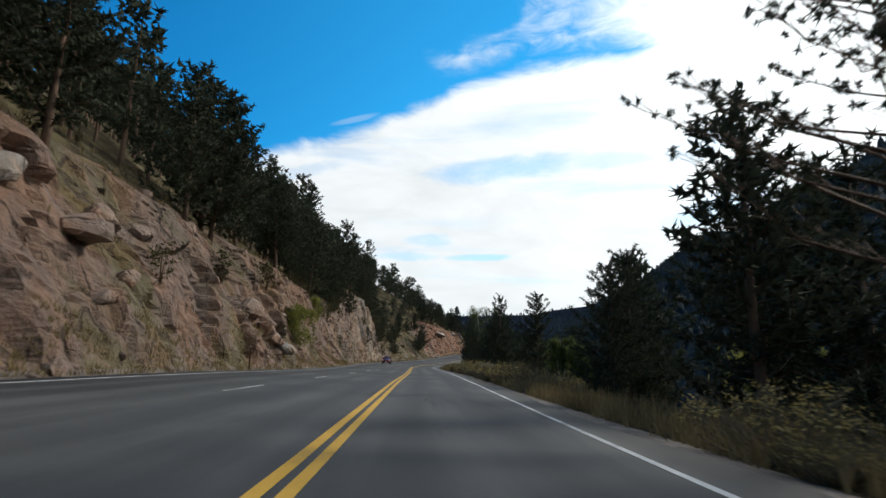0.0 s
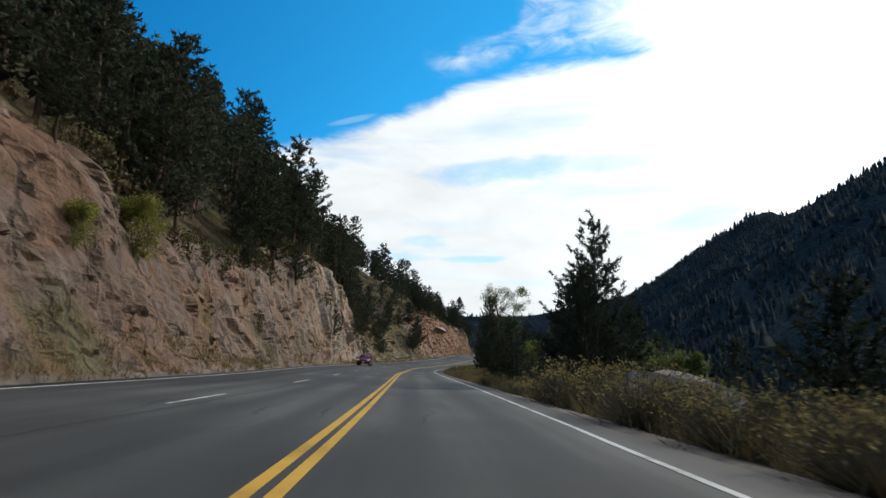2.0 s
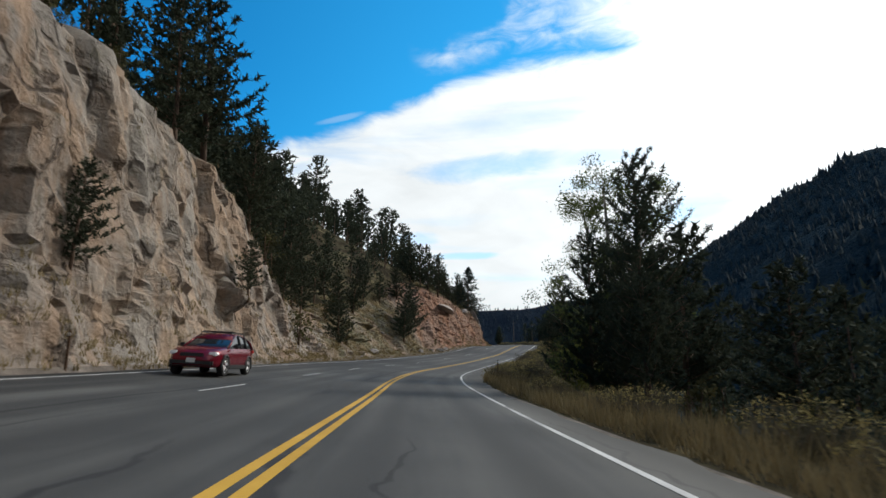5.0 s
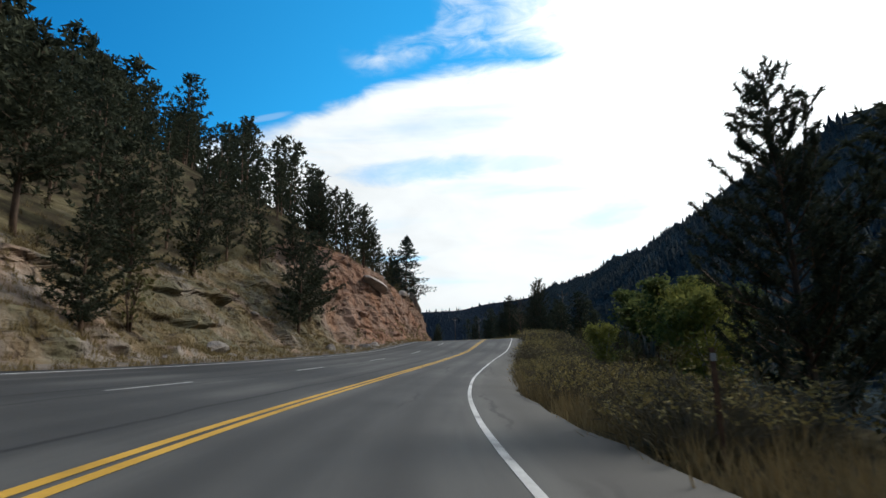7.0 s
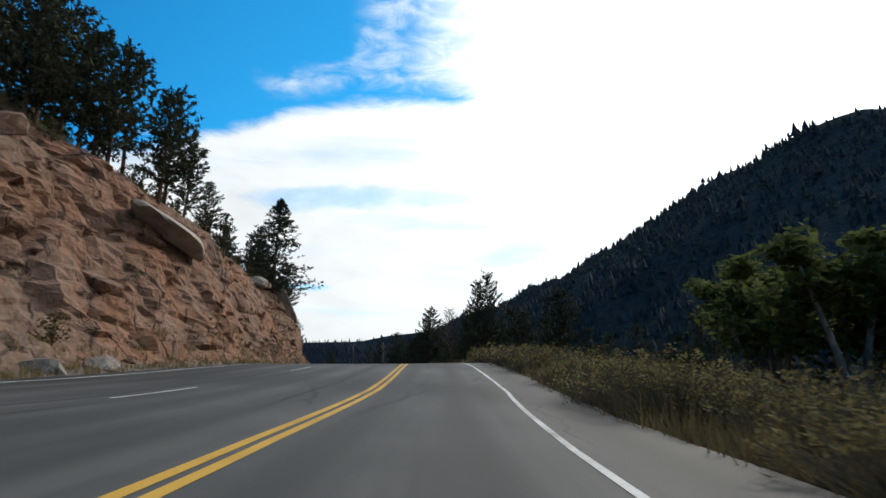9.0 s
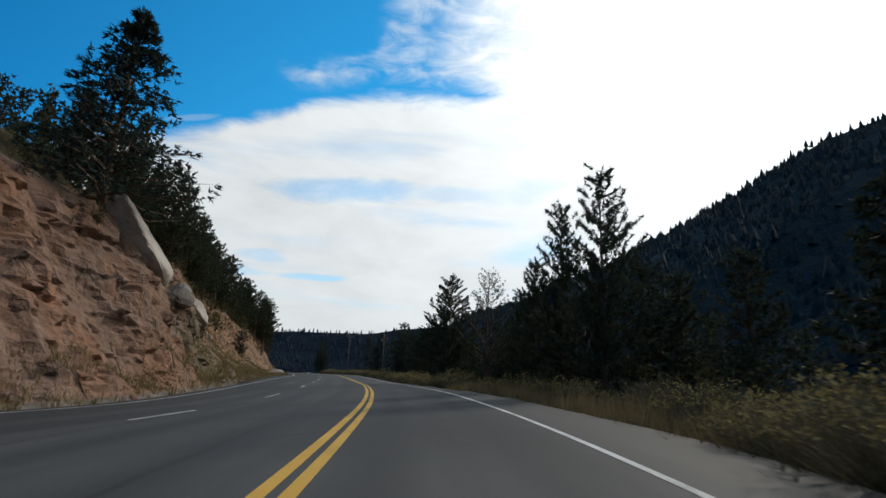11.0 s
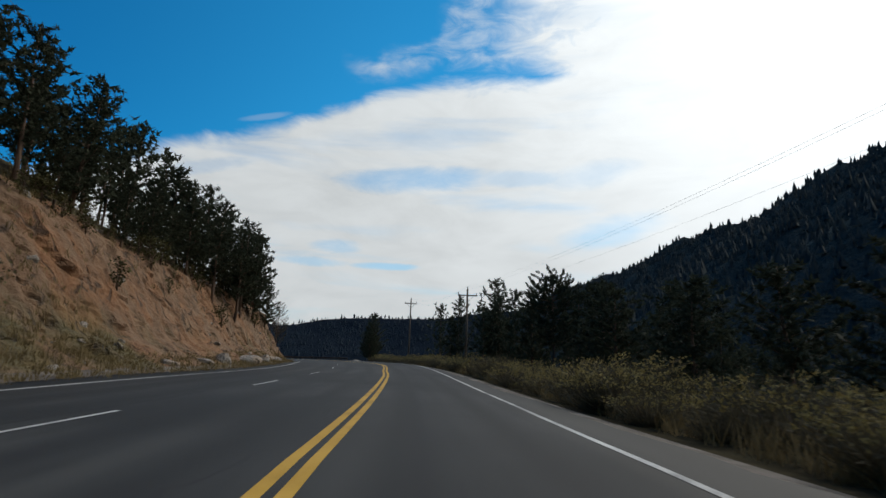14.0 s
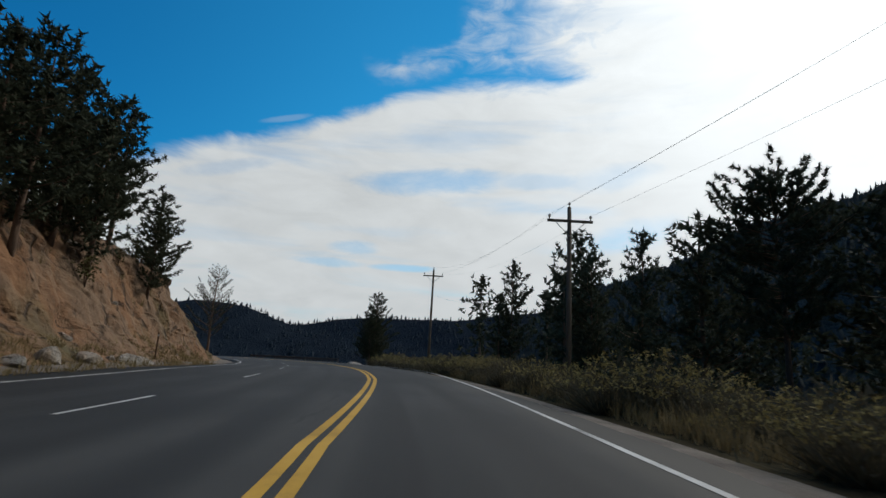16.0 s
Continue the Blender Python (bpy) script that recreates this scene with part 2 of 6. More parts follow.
def asphalt_material():
    """Worn asphalt: wheel tracks polished along the lanes, patches and cracks. The lanes run along the surface's own u."""
    m = bpy.data.materials.new("asphalt")
    m.use_nodes = True
    g = Nodes(m.node_tree)
    lanes = g.add("ShaderNodeUVMap")
    lanes.uv_map = "lane"
    uv = lanes.outputs[0]
    sep = g.add("ShaderNodeSeparateXYZ", Vector=uv)
    u, v = sep.outputs[0], sep.outputs[1]
    along = g.add("ShaderNodeCombineXYZ", X=g.math("MULTIPLY", u, 0.9), Y=g.math("MULTIPLY", v, 0.05)).outputs[0]
    long = g.add("ShaderNodeTexNoise", Vector=along, Scale=1.0, Detail=4.0, Roughness=0.6).outputs[0]
    wide = g.add("ShaderNodeTexNoise", Vector=uv, Scale=0.12, Detail=4.0).outputs[0]
    grit = g.add("ShaderNodeTexNoise", Vector=uv, Scale=55.0, Detail=3.0, Roughness=0.8).outputs[0]
    # two wheel tracks in each lane
    lane = g.math("FRACT", g.math("DIVIDE", g.math("ADD", u, 3.72 * 4), 3.72))
    track = g.math("ABSOLUTE", g.math("SUBTRACT", g.math("ABSOLUTE", g.math("SUBTRACT", lane, 0.5)), 0.22))
    track = g.math("MULTIPLY", g.smooth(track, 0.17, 0.0), 0.8)
    fac = g.math("ADD", g.math("MULTIPLY", long, 0.5), g.math("MULTIPLY", wide, 0.5))
    col = g.ramp(g.smooth(fac, 0.32, 0.68), [(0.0, (0.030, 0.031, 0.031)), (0.5, (0.060, 0.061, 0.060)), (1.0, (0.100, 0.100, 0.096))])
    col = g.mix(track, col, (0.040, 0.041, 0.041, 1))
    # shade over the road past the bend, put into the asphalt as darker colour
    bend_shade = g.smooth(v, 214.0, 226.0)
    col = g.mix(bend_shade, col, g.mix(1.0, col, (0.50, 0.51, 0.52, 1), "MULTIPLY"))
    col = g.mix(g.math("MULTIPLY", g.smooth(u, 4.0, 4.3), 0.30), col, (0.030, 0.030, 0.030, 1))
    gv = g.math("MULTIPLY_ADD", grit, 0.7, 0.65)
    col = g.mix(1.0, col, g.add("ShaderNodeCombineColor", i0=gv, i1=gv, i2=gv).outputs[0], "MULTIPLY")
    # sealed cracks and dark dribbles along the lanes
    crack_at = g.add("ShaderNodeCombineXYZ", X=g.math("MULTIPLY", u, 0.42), Y=g.math("MULTIPLY", v, 0.035)).outputs[0]
    warp = g.add("ShaderNodeTexNoise", Vector=uv, Scale=0.5, Detail=4.0).outputs["Color"]
    crack_at = g.vector("MULTIPLY_ADD", warp, (0.5, 0.2, 0), crack_at).outputs[0]
    crack = g.cells(crack_at, 1.0, True)
    some = g.add("ShaderNodeTexNoise", Vector=uv, Scale=0.09, Detail=2.0).outputs[0]
    seal = g.math("MULTIPLY", g.smooth(crack, 0.018, 0.006), g.smooth(some, 0.5, 0.62))
    col = g.mix(g.math("MULTIPLY", seal, 0.75), col, (0.022, 0.022, 0.024, 1))
    # long joints between paved strips, opened and sealed in places; two broad dark bands
    sway = g.math("MULTIPLY", g.math("SUBTRACT", g.add("ShaderNodeTexNoise", Vector=g.add("ShaderNodeCombineXYZ", Y=g.math("MULTIPLY", v, 0.22)).outputs[0], Scale=1.0, Detail=3.0).outputs[0], 0.5), 0.5)
    for k, (off, half, a, z, deep) in enumerate([(-1.05, 0.05, 120.0, 232.0, 0.8), (-4.35, 0.06, 100.0, 400.0, 0.75), (-3.55, 0.04, 20.0, 240.0, 0.6), (-6.2, 0.45, -60.0, 420.0, 0.55), (1.25, 0.10, 228.0, 330.0, 0.55), (-7.3, 0.40, -60.0, 420.0, 0.65)]):
        line = g.smooth(g.math("ABSOLUTE", g.math("SUBTRACT", g.math("ADD", u, sway if k != 4 else g.math("MULTIPLY", sway, 0.3)), off)), half * 1.6, half * 0.5)
        stretch = g.add("ShaderNodeTexNoise", Vector=g.add("ShaderNodeCombineXYZ", X=float(k) * 3.7, Y=g.math("MULTIPLY", v, 0.045)).outputs[0], Scale=1.0, Detail=3.0).outputs[0]
        line = g.math("MULTIPLY", line, g.math("MULTIPLY", g.smooth(stretch, 0.34, 0.46), g.math("MULTIPLY", g.smooth(v, a, a + 6.0), g.smooth(v, z, z - 6.0))))
        col = g.mix(g.math("MULTIPLY", line, deep), col, (0.018, 0.018, 0.019, 1))
    nrm = g.add("ShaderNodeBump", Strength=0.35, Distance=0.01, Height=grit).outputs[0]
    rough = g.math("MULTIPLY_ADD", long, 0.2, 0.72)
    b = g.add("ShaderNodeBsdfPrincipled", Base_Color=col, Roughness=rough, Normal=nrm)
    b.inputs["Specular IOR Level"].default_value = 0.22
    g.add("ShaderNodeOutputMaterial", Surface=b.outputs[0])
    return m


def foliage(name, dark, light, rough=0.9, through_light=0.25, random=0.5):
    """Leaves or needles: tone shifts from clump to clump and tree to tree; thin enough to let some light through."""
    m = bpy.data.materials.new(name)
    m.use_nodes = True
    g = Nodes(m.node_tree)
    isle = g.add("ShaderNodeNewGeometry").outputs["Random Per Island"]
    at = g.add("ShaderNodeTexCoord").outputs["Object"]
    patch = g.add("ShaderNodeTexNoise", Vector=at, Scale=0.9, Detail=3.0).outputs[0]
    tree = g.add("ShaderNodeObjectInfo").outputs["Random"]
    fac = g.math("ADD", g.math("MULTIPLY", isle, 0.35), g.math("MULTIPLY", g.smooth(patch, 0.35, 0.65), 0.4))
    fac = g.math("ADD", fac, g.math("MULTIPLY", tree, random * 0.5), clamp=True)
    col = g.mix(fac, (*dark, 1), (*light, 1))
    b = g.add("ShaderNodeBsdfPrincipled", Base_Color=col, Roughness=rough)
    b.inputs["Specular IOR Level"].default_value = 0.06
    t = g.add("ShaderNodeBsdfTranslucent", Color=col)
    mix = g.add("ShaderNodeMixShader", i0=through_light, i1=b.outputs[0], i2=t.outputs[0])
    g.add("ShaderNodeOutputMaterial", Surface=mix.outputs[0])
    return m


ROCK = rock_material()
ASPHALT = asphalt_material()
SLAB = surface("smooth_granite", [(0.0, (0.15, 0.135, 0.12)), (0.5, (0.27, 0.24, 0.215)), (1.0, (0.38, 0.34, 0.30))], 0.5, 7.0, bump=0.5, bump_scale=2.5, dist=0.12)
HILL = surface("hillside_soil", [(0.0, (0.040, 0.033, 0.024)), (0.45, (0.072, 0.060, 0.040)), (0.75, (0.11, 0.097, 0.055)), (1.0, (0.17, 0.145, 0.105))], 0.35, 3.0, bump=0.8, bump_scale=2.5, dist=0.25, specular=0.0)
BANK = surface("bank_soil", [(0.0, (0.024, 0.021, 0.015)), (0.5, (0.044, 0.038, 0.025)), (1.0, (0.075, 0.064, 0.038))], 0.35, 6.0, bump=0.8, bump_scale=3.0, dist=0.2, specular=0.0)
GRAVEL = surface("gravel", [(0.0, (0.06, 0.049, 0.041)), (0.5, (0.11, 0.092, 0.077)), (1.0, (0.185, 0.157, 0.134))], 0.8, 30.0, bump=0.7, bump_scale=40.0, dist=0.03)
# blue-grey of aerial haze is painted into this floor colour
FAR_WOOD = surface("hazed_forest_floor", [(0.0, (0.026, 0.037, 0.041)), (0.55, (0.038, 0.052, 0.057)), (1.0, (0.054, 0.067, 0.068))], 0.03, 0.35, bump=1.0, bump_scale=0.25, dist=3.0, specular=0.0)
YELLOW = surface("yellow_paint", [(0.0, (0.30, 0.18, 0.03)), (0.35, (0.44, 0.255, 0.03)), (1.0, (0.52, 0.31, 0.045))], 0.7, 25.0, rough=0.8, bump=0.3, bump_scale=60.0, dist=0.005)
WHITE = surface("white_paint", [(0.0, (0.16, 0.16, 0.155)), (0.38, (0.40, 0.40, 0.39)), (1.0, (0.58, 0.58, 0.565))], 0.6, 25.0, rough=0.7, bump=0.3, bump_scale=60.0, dist=0.005)
BARK = surface("pine_bark", [(0.0, (0.045, 0.03, 0.022)), (0.5, (0.10, 0.065, 0.045)), (1.0, (0.17, 0.11, 0.075))], 1.5, 14.0, bump=0.9, bump_scale=9.0, stretch=(1, 1, 0.3), random=0.5)
PALE_BARK = surface("pale_bark", [(0.0, (0.10, 0.09, 0.075)), (0.5, (0.25, 0.23, 0.19)), (1.0, (0.40, 0.37, 0.31))], 1.5, 12.0, bump=0.6, bump_scale=8.0, stretch=(1, 1, 0.4))
NEEDLES = foliage("pine_needles", (0.026, 0.034, 0.024), (0.074, 0.084, 0.054), through_light=0.16)
SPRUCE = foliage("spruce_needles", (0.022, 0.034, 0.030), (0.055, 0.074, 0.056), through_light=0.14)
# needles lightened towards blue in place of haze over the mountainside
MOUNT_WOOD = foliage("hazed_mountain_conifers", (0.030, 0.043, 0.050), (0.044, 0.060, 0.067), through_light=0.45, random=0.2)
# blue haze of distance is mixed into both ridge colours
RIDGE_WOOD = foliage("hazed_ridge_conifers", (0.012, 0.020, 0.030), (0.020, 0.030, 0.040), through_light=0.05, random=0.2)
RIDGE_FLOOR = surface("hazed_ridge_floor", [(0.0, (0.009, 0.014, 0.022)), (1.0, (0.016, 0.023, 0.032))], 0.02, 0.2, bump=1.0, bump_scale=0.1, dist=5.0, specular=0.0)
LEAVES = foliage("green_leaves", (0.048, 0.066, 0.024), (0.14, 0.165, 0.055), through_light=0.38)
AUTUMN = foliage("yellow_green_leaves", (0.10, 0.115, 0.028), (0.27, 0.265, 0.075), through_light=0.4)
BRUSH = foliage("rabbitbrush_stems", (0.055, 0.050, 0.036), (0.145, 0.128, 0.085), through_light=0.15)
BLOOM = foliage("rabbitbrush_bloom", (0.20, 0.16, 0.055), (0.38, 0.31, 0.13), through_light=0.15)
STRAW = foliage("dry_grass", (0.11, 0.085, 0.042), (0.29, 0.225, 0.115), through_light=0.2)
OLIVE = foliage("scrub_leaves", (0.035, 0.038, 0.020), (0.11, 0.10, 0.042), through_light=0.15)
WOOD = surface("weathered_pole_wood", [(0.0, (0.06, 0.045, 0.035)), (0.5, (0.12, 0.095, 0.07)), (1.0, (0.18, 0.145, 0.11))], 1.0, 16.0, bump=0.6, bump_scale=12.0, stretch=(1, 1, 0.1))
STEEL = surface("galvanised_steel", [(0.0, (0.32, 0.33, 0.34)), (1.0, (0.52, 0.53, 0.54))], 2.0, 20.0, rough=0.45, metal=0.9, bump=0.1)
RUST = surface("rusted_steel_post", [(0.0, (0.05, 0.03, 0.02)), (1.0, (0.14, 0.08, 0.05))], 4.0, 30.0, rough=0.85, metal=0.3, bump=0.3)
WIRE = surface("dark_cable", [(0.0, (0.03, 0.03, 0.03)), (1.0, (0.06, 0.06, 0.06))], 2.0, 20.0, rough=0.5)
CERAMIC = surface("brown_ceramic", [(0.0, (0.10, 0.05, 0.03)), (1.0, (0.16, 0.09, 0.06))], 3.0, 30.0, rough=0.25, bump=0.05)

# ---------------------------------------------------------------- the road's line and the shape of the land
# the double yellow line, a place every 14 m
PLAN = np.array([
    (1.00, -50.00),
    (0.41, -36.02),
    (-0.18, -22.03),
    (-0.78, -8.04),
    (-1.36, 5.95),
    (-1.84, 19.94),
    (-2.29, 33.93),
    (-2.71, 47.93),
    (-3.32, 61.91),
    (-3.97, 75.90),
    (-4.59, 89.88),
    (-5.03, 103.87),
    (-5.30, 117.87),
    (-5.42, 131.87),
    (-4.63, 145.83),
    (-2.29, 159.63),
    (1.17, 173.18),
    (5.36, 186.51),
    (9.81, 199.76),
    (13.93, 213.12),
    (17.28, 226.70),
    (19.99, 240.43),
    (22.16, 254.25),
    (23.93, 268.13),
    (25.56, 282.03),
    (26.92, 295.95),
    (28.00, 309.91),
    (28.34, 323.90),
    (27.82, 337.89),
    (26.46, 351.82),
    (23.98, 365.59),
    (19.48, 378.83),
    (12.98, 391.21),
    (4.64, 402.44),
    (-5.34, 412.24),
])
# its height and the cross fall in degrees (the left side lower where positive), every 24 m
LIFT = np.array([
    (0.14, -1.1),
    (0.14, -1.1),
    (0.14, -1.1),
    (0.26, -1.2),
    (0.39, -0.3),
    (0.50, -0.6),
    (0.70, -1.8),
    (0.80, -2.8),
    (1.06, -3.3),
    (1.60, -3.4),
    (2.92, -2.0),
    (5.22, 0.1),
    (6.20, 3.3),
    (7.00, 1.3),
    (7.75, -0.1),
    (8.60, 1.1),
    (9.55, 1.8),
    (10.20, 2.5),
    (10.80, 2.5),
    (11.20, 2.5),
    (11.40, 2.5),
])
S0 = -50.0


def spline(table, k):
    """Catmull-Rom through the rows of table at the row numbers k."""
    k = np.clip(np.asarray(k, float), 0, len(table) - 1.0001)
    i = np.floor(k).astype(int)
    f = (k - i)[..., None]
    p = [table[np.clip(i + o, 0, len(table) - 1)] for o in (-1, 0, 1, 2)]
    return p[1] + 0.5 * f * (p[2] - p[0] + f * (2 * p[0] - 5 * p[1] + 4 * p[2] - p[3] + f * (3 * (p[1] - p[2]) + p[3] - p[0])))


def centre(s):
    """Place on the yellow line, unit vector to its right, and cross fall, at s metres along the road."""
    k = (np.asarray(s, float) - S0) / 14.0
    xy, zb = spline(PLAN, k), spline(LIFT, (np.asarray(s, float) - S0) / 24.0)
    ahead = spline(PLAN, k + 0.05) - spline(PLAN, k - 0.05)
    ahead /= np.linalg.norm(ahead, axis=-1, keepdims=True)
    return np.concatenate([xy, zb[..., :1]], -1), np.stack([ahead[..., 1], -ahead[..., 0]], -1), np.radians(zb[..., 1])


# extra rise of the uphill lanes for each metre from the yellow line, and how far the painted lines stray from their places
RISE = np.array([(-50, 0.024), (30, 0.028), (80, 0.026), (150, 0.026), (185, 0.025), (205, 0.008), (250, 0.0), (285, 0.0), (305, 0.010), (330, 0.014), (460, 0.014)])
STRAY = np.array([(-50, 0.03, -0.05), (6, 0.03, -0.05), (28, -0.12, 0.10), (48, -0.14, -0.02), (68, -0.12, 0.22), (90, -0.05, 0.1), (116, 0.10, -0.04), (146, 0.15, -0.04), (166, 0.08, -0.18),
                  (186, 0.18, -0.1), (195, 0.40, 0.2), (215, 0.28, -0.05), (249, 0.22, -0.27), (260, 0.24, -0.22), (277, 0.02, -0.05), (295, 0.12, -0.05), (303, 0.18, 0.0), (313, 0.08, 0.1), (321, 0.42, 0.3), (330, 0.8, 0.6), (345, 1.0, 1.5), (460, 1.0, 1.5)])


def cross(s, d):
    """Height of the road's surface over the yellow line at d to its right."""
    fall = centre(s)[2]
    return d * np.tan(fall) + np.maximum(-d, 0) * np.interp(s, RISE[:, 0], RISE[:, 1])


# the cut on the uphill side: s, foot, lip (from the yellow line), height of the lip, slope of the hill above
CUT = np.array([
    (-50, 9.6, 14.5, 8.0, 0.74), (0, 9.6, 14.5, 8.0, 0.74), (40, 9.6, 13.8, 8.5, 0.76), (56, 9.4, 12.8, 8.4, 0.78), (64, 9.3, 12.2, 7.4, 0.80), (73, 9.3, 12.0, 6.0, 0.82),
    (84, 9.3, 12.0, 6.4, 0.84), (92, 9.3, 12.1, 7.6, 0.84), (107, 9.3, 12.4, 12.0, 0.80), (120, 9.4, 12.6, 13.0, 0.78), (131, 9.6, 12.8, 12.6, 0.76), (141, 10.0, 13.6, 12.2, 0.73),
    (147, 10.5, 14.4, 8.6, 0.71), (155, 11.0, 16.0, 5.8, 0.68), (168, 11.5, 18.0, 4.8, 0.64), (184, 12.0, 18.5, 5.6, 0.66), (196, 11.6, 18.2, 9.4, 0.69), (202, 11.2, 18.0, 10.8, 0.70), (208, 10.6, 16.0, 10.2, 0.68), (213, 10.1, 14.8, 9.2, 0.66),
    (224, 9.7, 14.6, 9.0, 0.65), (236, 9.4, 14.0, 7.8, 0.62), (246, 9.5, 13.6, 8.4, 0.62), (257, 9.7, 14.2, 8.0, 0.64), (275, 10.6, 17.4, 7.6, 0.66), (295, 11.5, 18.0, 7.7, 0.64), (310, 11.3, 17.2, 7.0, 0.60), (325, 11.0, 16.0, 6.5, 0.52),
    (340, 10.5, 14.0, 6.2, 0.42), (350, 9.9, 12.6, 5.4, 0.25), (363, 10.2, 13.2, 1.6, 0.12), (460, 10.5, 14.0, 0.6, 0.10)])
# how far the valley side falls away: s, depth of the stream bed, distance of the bed
BED = np.array([(-50, 6.5, 22), (90, 6.5, 22), (140, 4.0, 26), (190, 2.6, 30), (235, 3.4, 26), (280, 5.0, 24), (330, 3.5, 26), (370, 1.0, 30), (460, 1.0, 30)])


def at_s(table, s):
    return [np.interp(s, table[:, 0], table[:, c]) for c in range(1, table.shape[1])]


def profile(s, d):
    """Height over the yellow line at s along the road and d to its right."""
    s, d = np.broadcast_arrays(np.asarray(s, float), np.asarray(d, float))
    foot, lip, high, hill = at_s(CUT, s)
    deep, bed = at_s(BED, s)
    D = -d
    z = np.zeros(s.shape)
    verge = np.clip((D - 8.6) / np.maximum(foot - 8.6, 0.3), 0, 1)
    z += np.where(D > 8.6, 0.30 * verge - 0.35 * np.sin(np.pi * np.clip(verge, 0, 1)) * 0.5, 0)
    f = np.clip((D - foot) / (lip - foot), 0, 1)
    apron = np.interp(s, [254, 272], [0.0, 1.0])
    z += high * ((1 - apron) * (0.75 * f + 0.25 * f * f * (3 - 2 * f)) + apron * (0.50 * f + 0.50 * np.clip((f - 0.38) / 0.62, 0, 1)**1.15))
    far = np.maximum(D - lip, 0)
    z += hill * far * (1 - 0.25 * far / 110)
    r = np.clip((d - 4.6) / 1.6, 0, 1)
    z -= 0.22 * r
    fall = np.clip((d - 7.0) / (bed - 7.0), 0, 1)
    z -= deep * fall * fall * (3 - 2 * fall)
    z -= 0.12 * np.clip(d - bed, 0, 60)
    return z


def roll_noise(x, y, scale, seed):
    """Smooth rolling relief from a few crossing waves."""
    rng = np.random.default_rng(seed)
    out = np.zeros(np.shape(x))
    for o in range(7):
        a, ph = rng.uniform(0, 2 * np.pi, 2)
        k = 2 * np.pi / scale * 1.5**(o * 0.6)
        out += np.sin((x * np.cos(a) + y * np.sin(a)) * k + ph) / 1.4**o
    return out / 3.0


def land(s, d):
    """Place of the ground at s along the road and d to the right."""
    p, side, fall = centre(s)
    d = np.asarray(d, float)
    xy = p[..., :2] + side * d[..., None]
    z = p[..., 2] + cross(s, np.clip(d, -9, 6)) + profile(s, d)
    foot, lip, _, _ = at_s(CUT, s)
    wild = np.clip((-d - lip) / 6, 0, 1) + np.clip((d - 8) / 10, 0, 1)
    z = z + wild * (roll_noise(xy[..., 0], xy[..., 1], 16.0, 3) * 0.55 + roll_noise(xy[..., 0], xy[..., 1], 60.0, 4) * np.clip(np.abs(d) / 40, 0, 2.5))
    return np.concatenate([xy, z[..., None]], -1)


def ground_at(s, d):
    return Vector(land(np.array([s]), np.array([d]))[0])


def mesh(name, verts, faces, materials, smooth=True):
    me = bpy.data.meshes.new(name)
    me.from_pydata([tuple(v) for v in verts] if not isinstance(verts, np.ndarray) else verts.tolist(), [], faces if not isinstance(faces, np.ndarray) else faces.tolist())
    for m in materials if isinstance(materials, (list, tuple)) else [materials]:
        me.materials.append(m)
    if smooth:
        me.polygons.foreach_set("use_smooth", np.ones(len(me.polygons), dtype=bool))
    me.update()
    return me


def part(name, me, parent, label=""):
    ob = new(name, me)
    ob.parent = parent
    return tagged(ob, label)


def grid_faces(rows, cols):
    i = (np.arange(rows - 1)[:, None] * cols + np.arange(cols - 1)[None, :]).ravel()
    return np.stack([i, i + 1, i + cols + 1, i + cols], 1)


def stone_tone(s):
    """Colour of the bedrock along the road: pinkish granite, grey-tan cliff, red scree, orange earth."""
    keys = [-50, 60, 100, 125, 150, 190, 203, 240, 258, 275, 330, 460]
    r = [0.26, 0.22, 0.25, 0.38, 0.36, 0.28, 0.31, 0.30, 0.24, 0.265, 0.26, 0.26]
    gr = [0.178, 0.150, 0.182, 0.310, 0.29, 0.215, 0.180, 0.175, 0.155, 0.142, 0.158, 0.20]
    b = [0.138, 0.117, 0.142, 0.25, 0.235, 0.165, 0.125, 0.12, 0.105, 0.076, 0.096, 0.145]
    return np.stack([np.interp(s, keys, c) for c in (r, gr, b)], -1)


def block_relief(p, size, seed, tall=0.8):
    """How far a block of the jointed rock stands proud at p: one level and one tilt for each block."""
    q = Vector((p[0] / size + seed, p[1] / size, p[2] / (size * tall)))
    dist, pts = noise.voronoi(q)
    c = pts[0]
    h = noise.cell_vector(c * 7.31 + Vector((seed, 0, 0)))
    tilt = noise.cell_vector(c * 3.17 + Vector((0, seed, 0)))
    rim = min(1.0, (dist[1] - dist[0]) * 9.5)
    rim *= 2 - rim
    return ((h.x - 0.5) + (q - c).dot(tilt - Vector((0.5, 0.5, 0.5))) * 1.1 + 0.25) * rim - 0.25


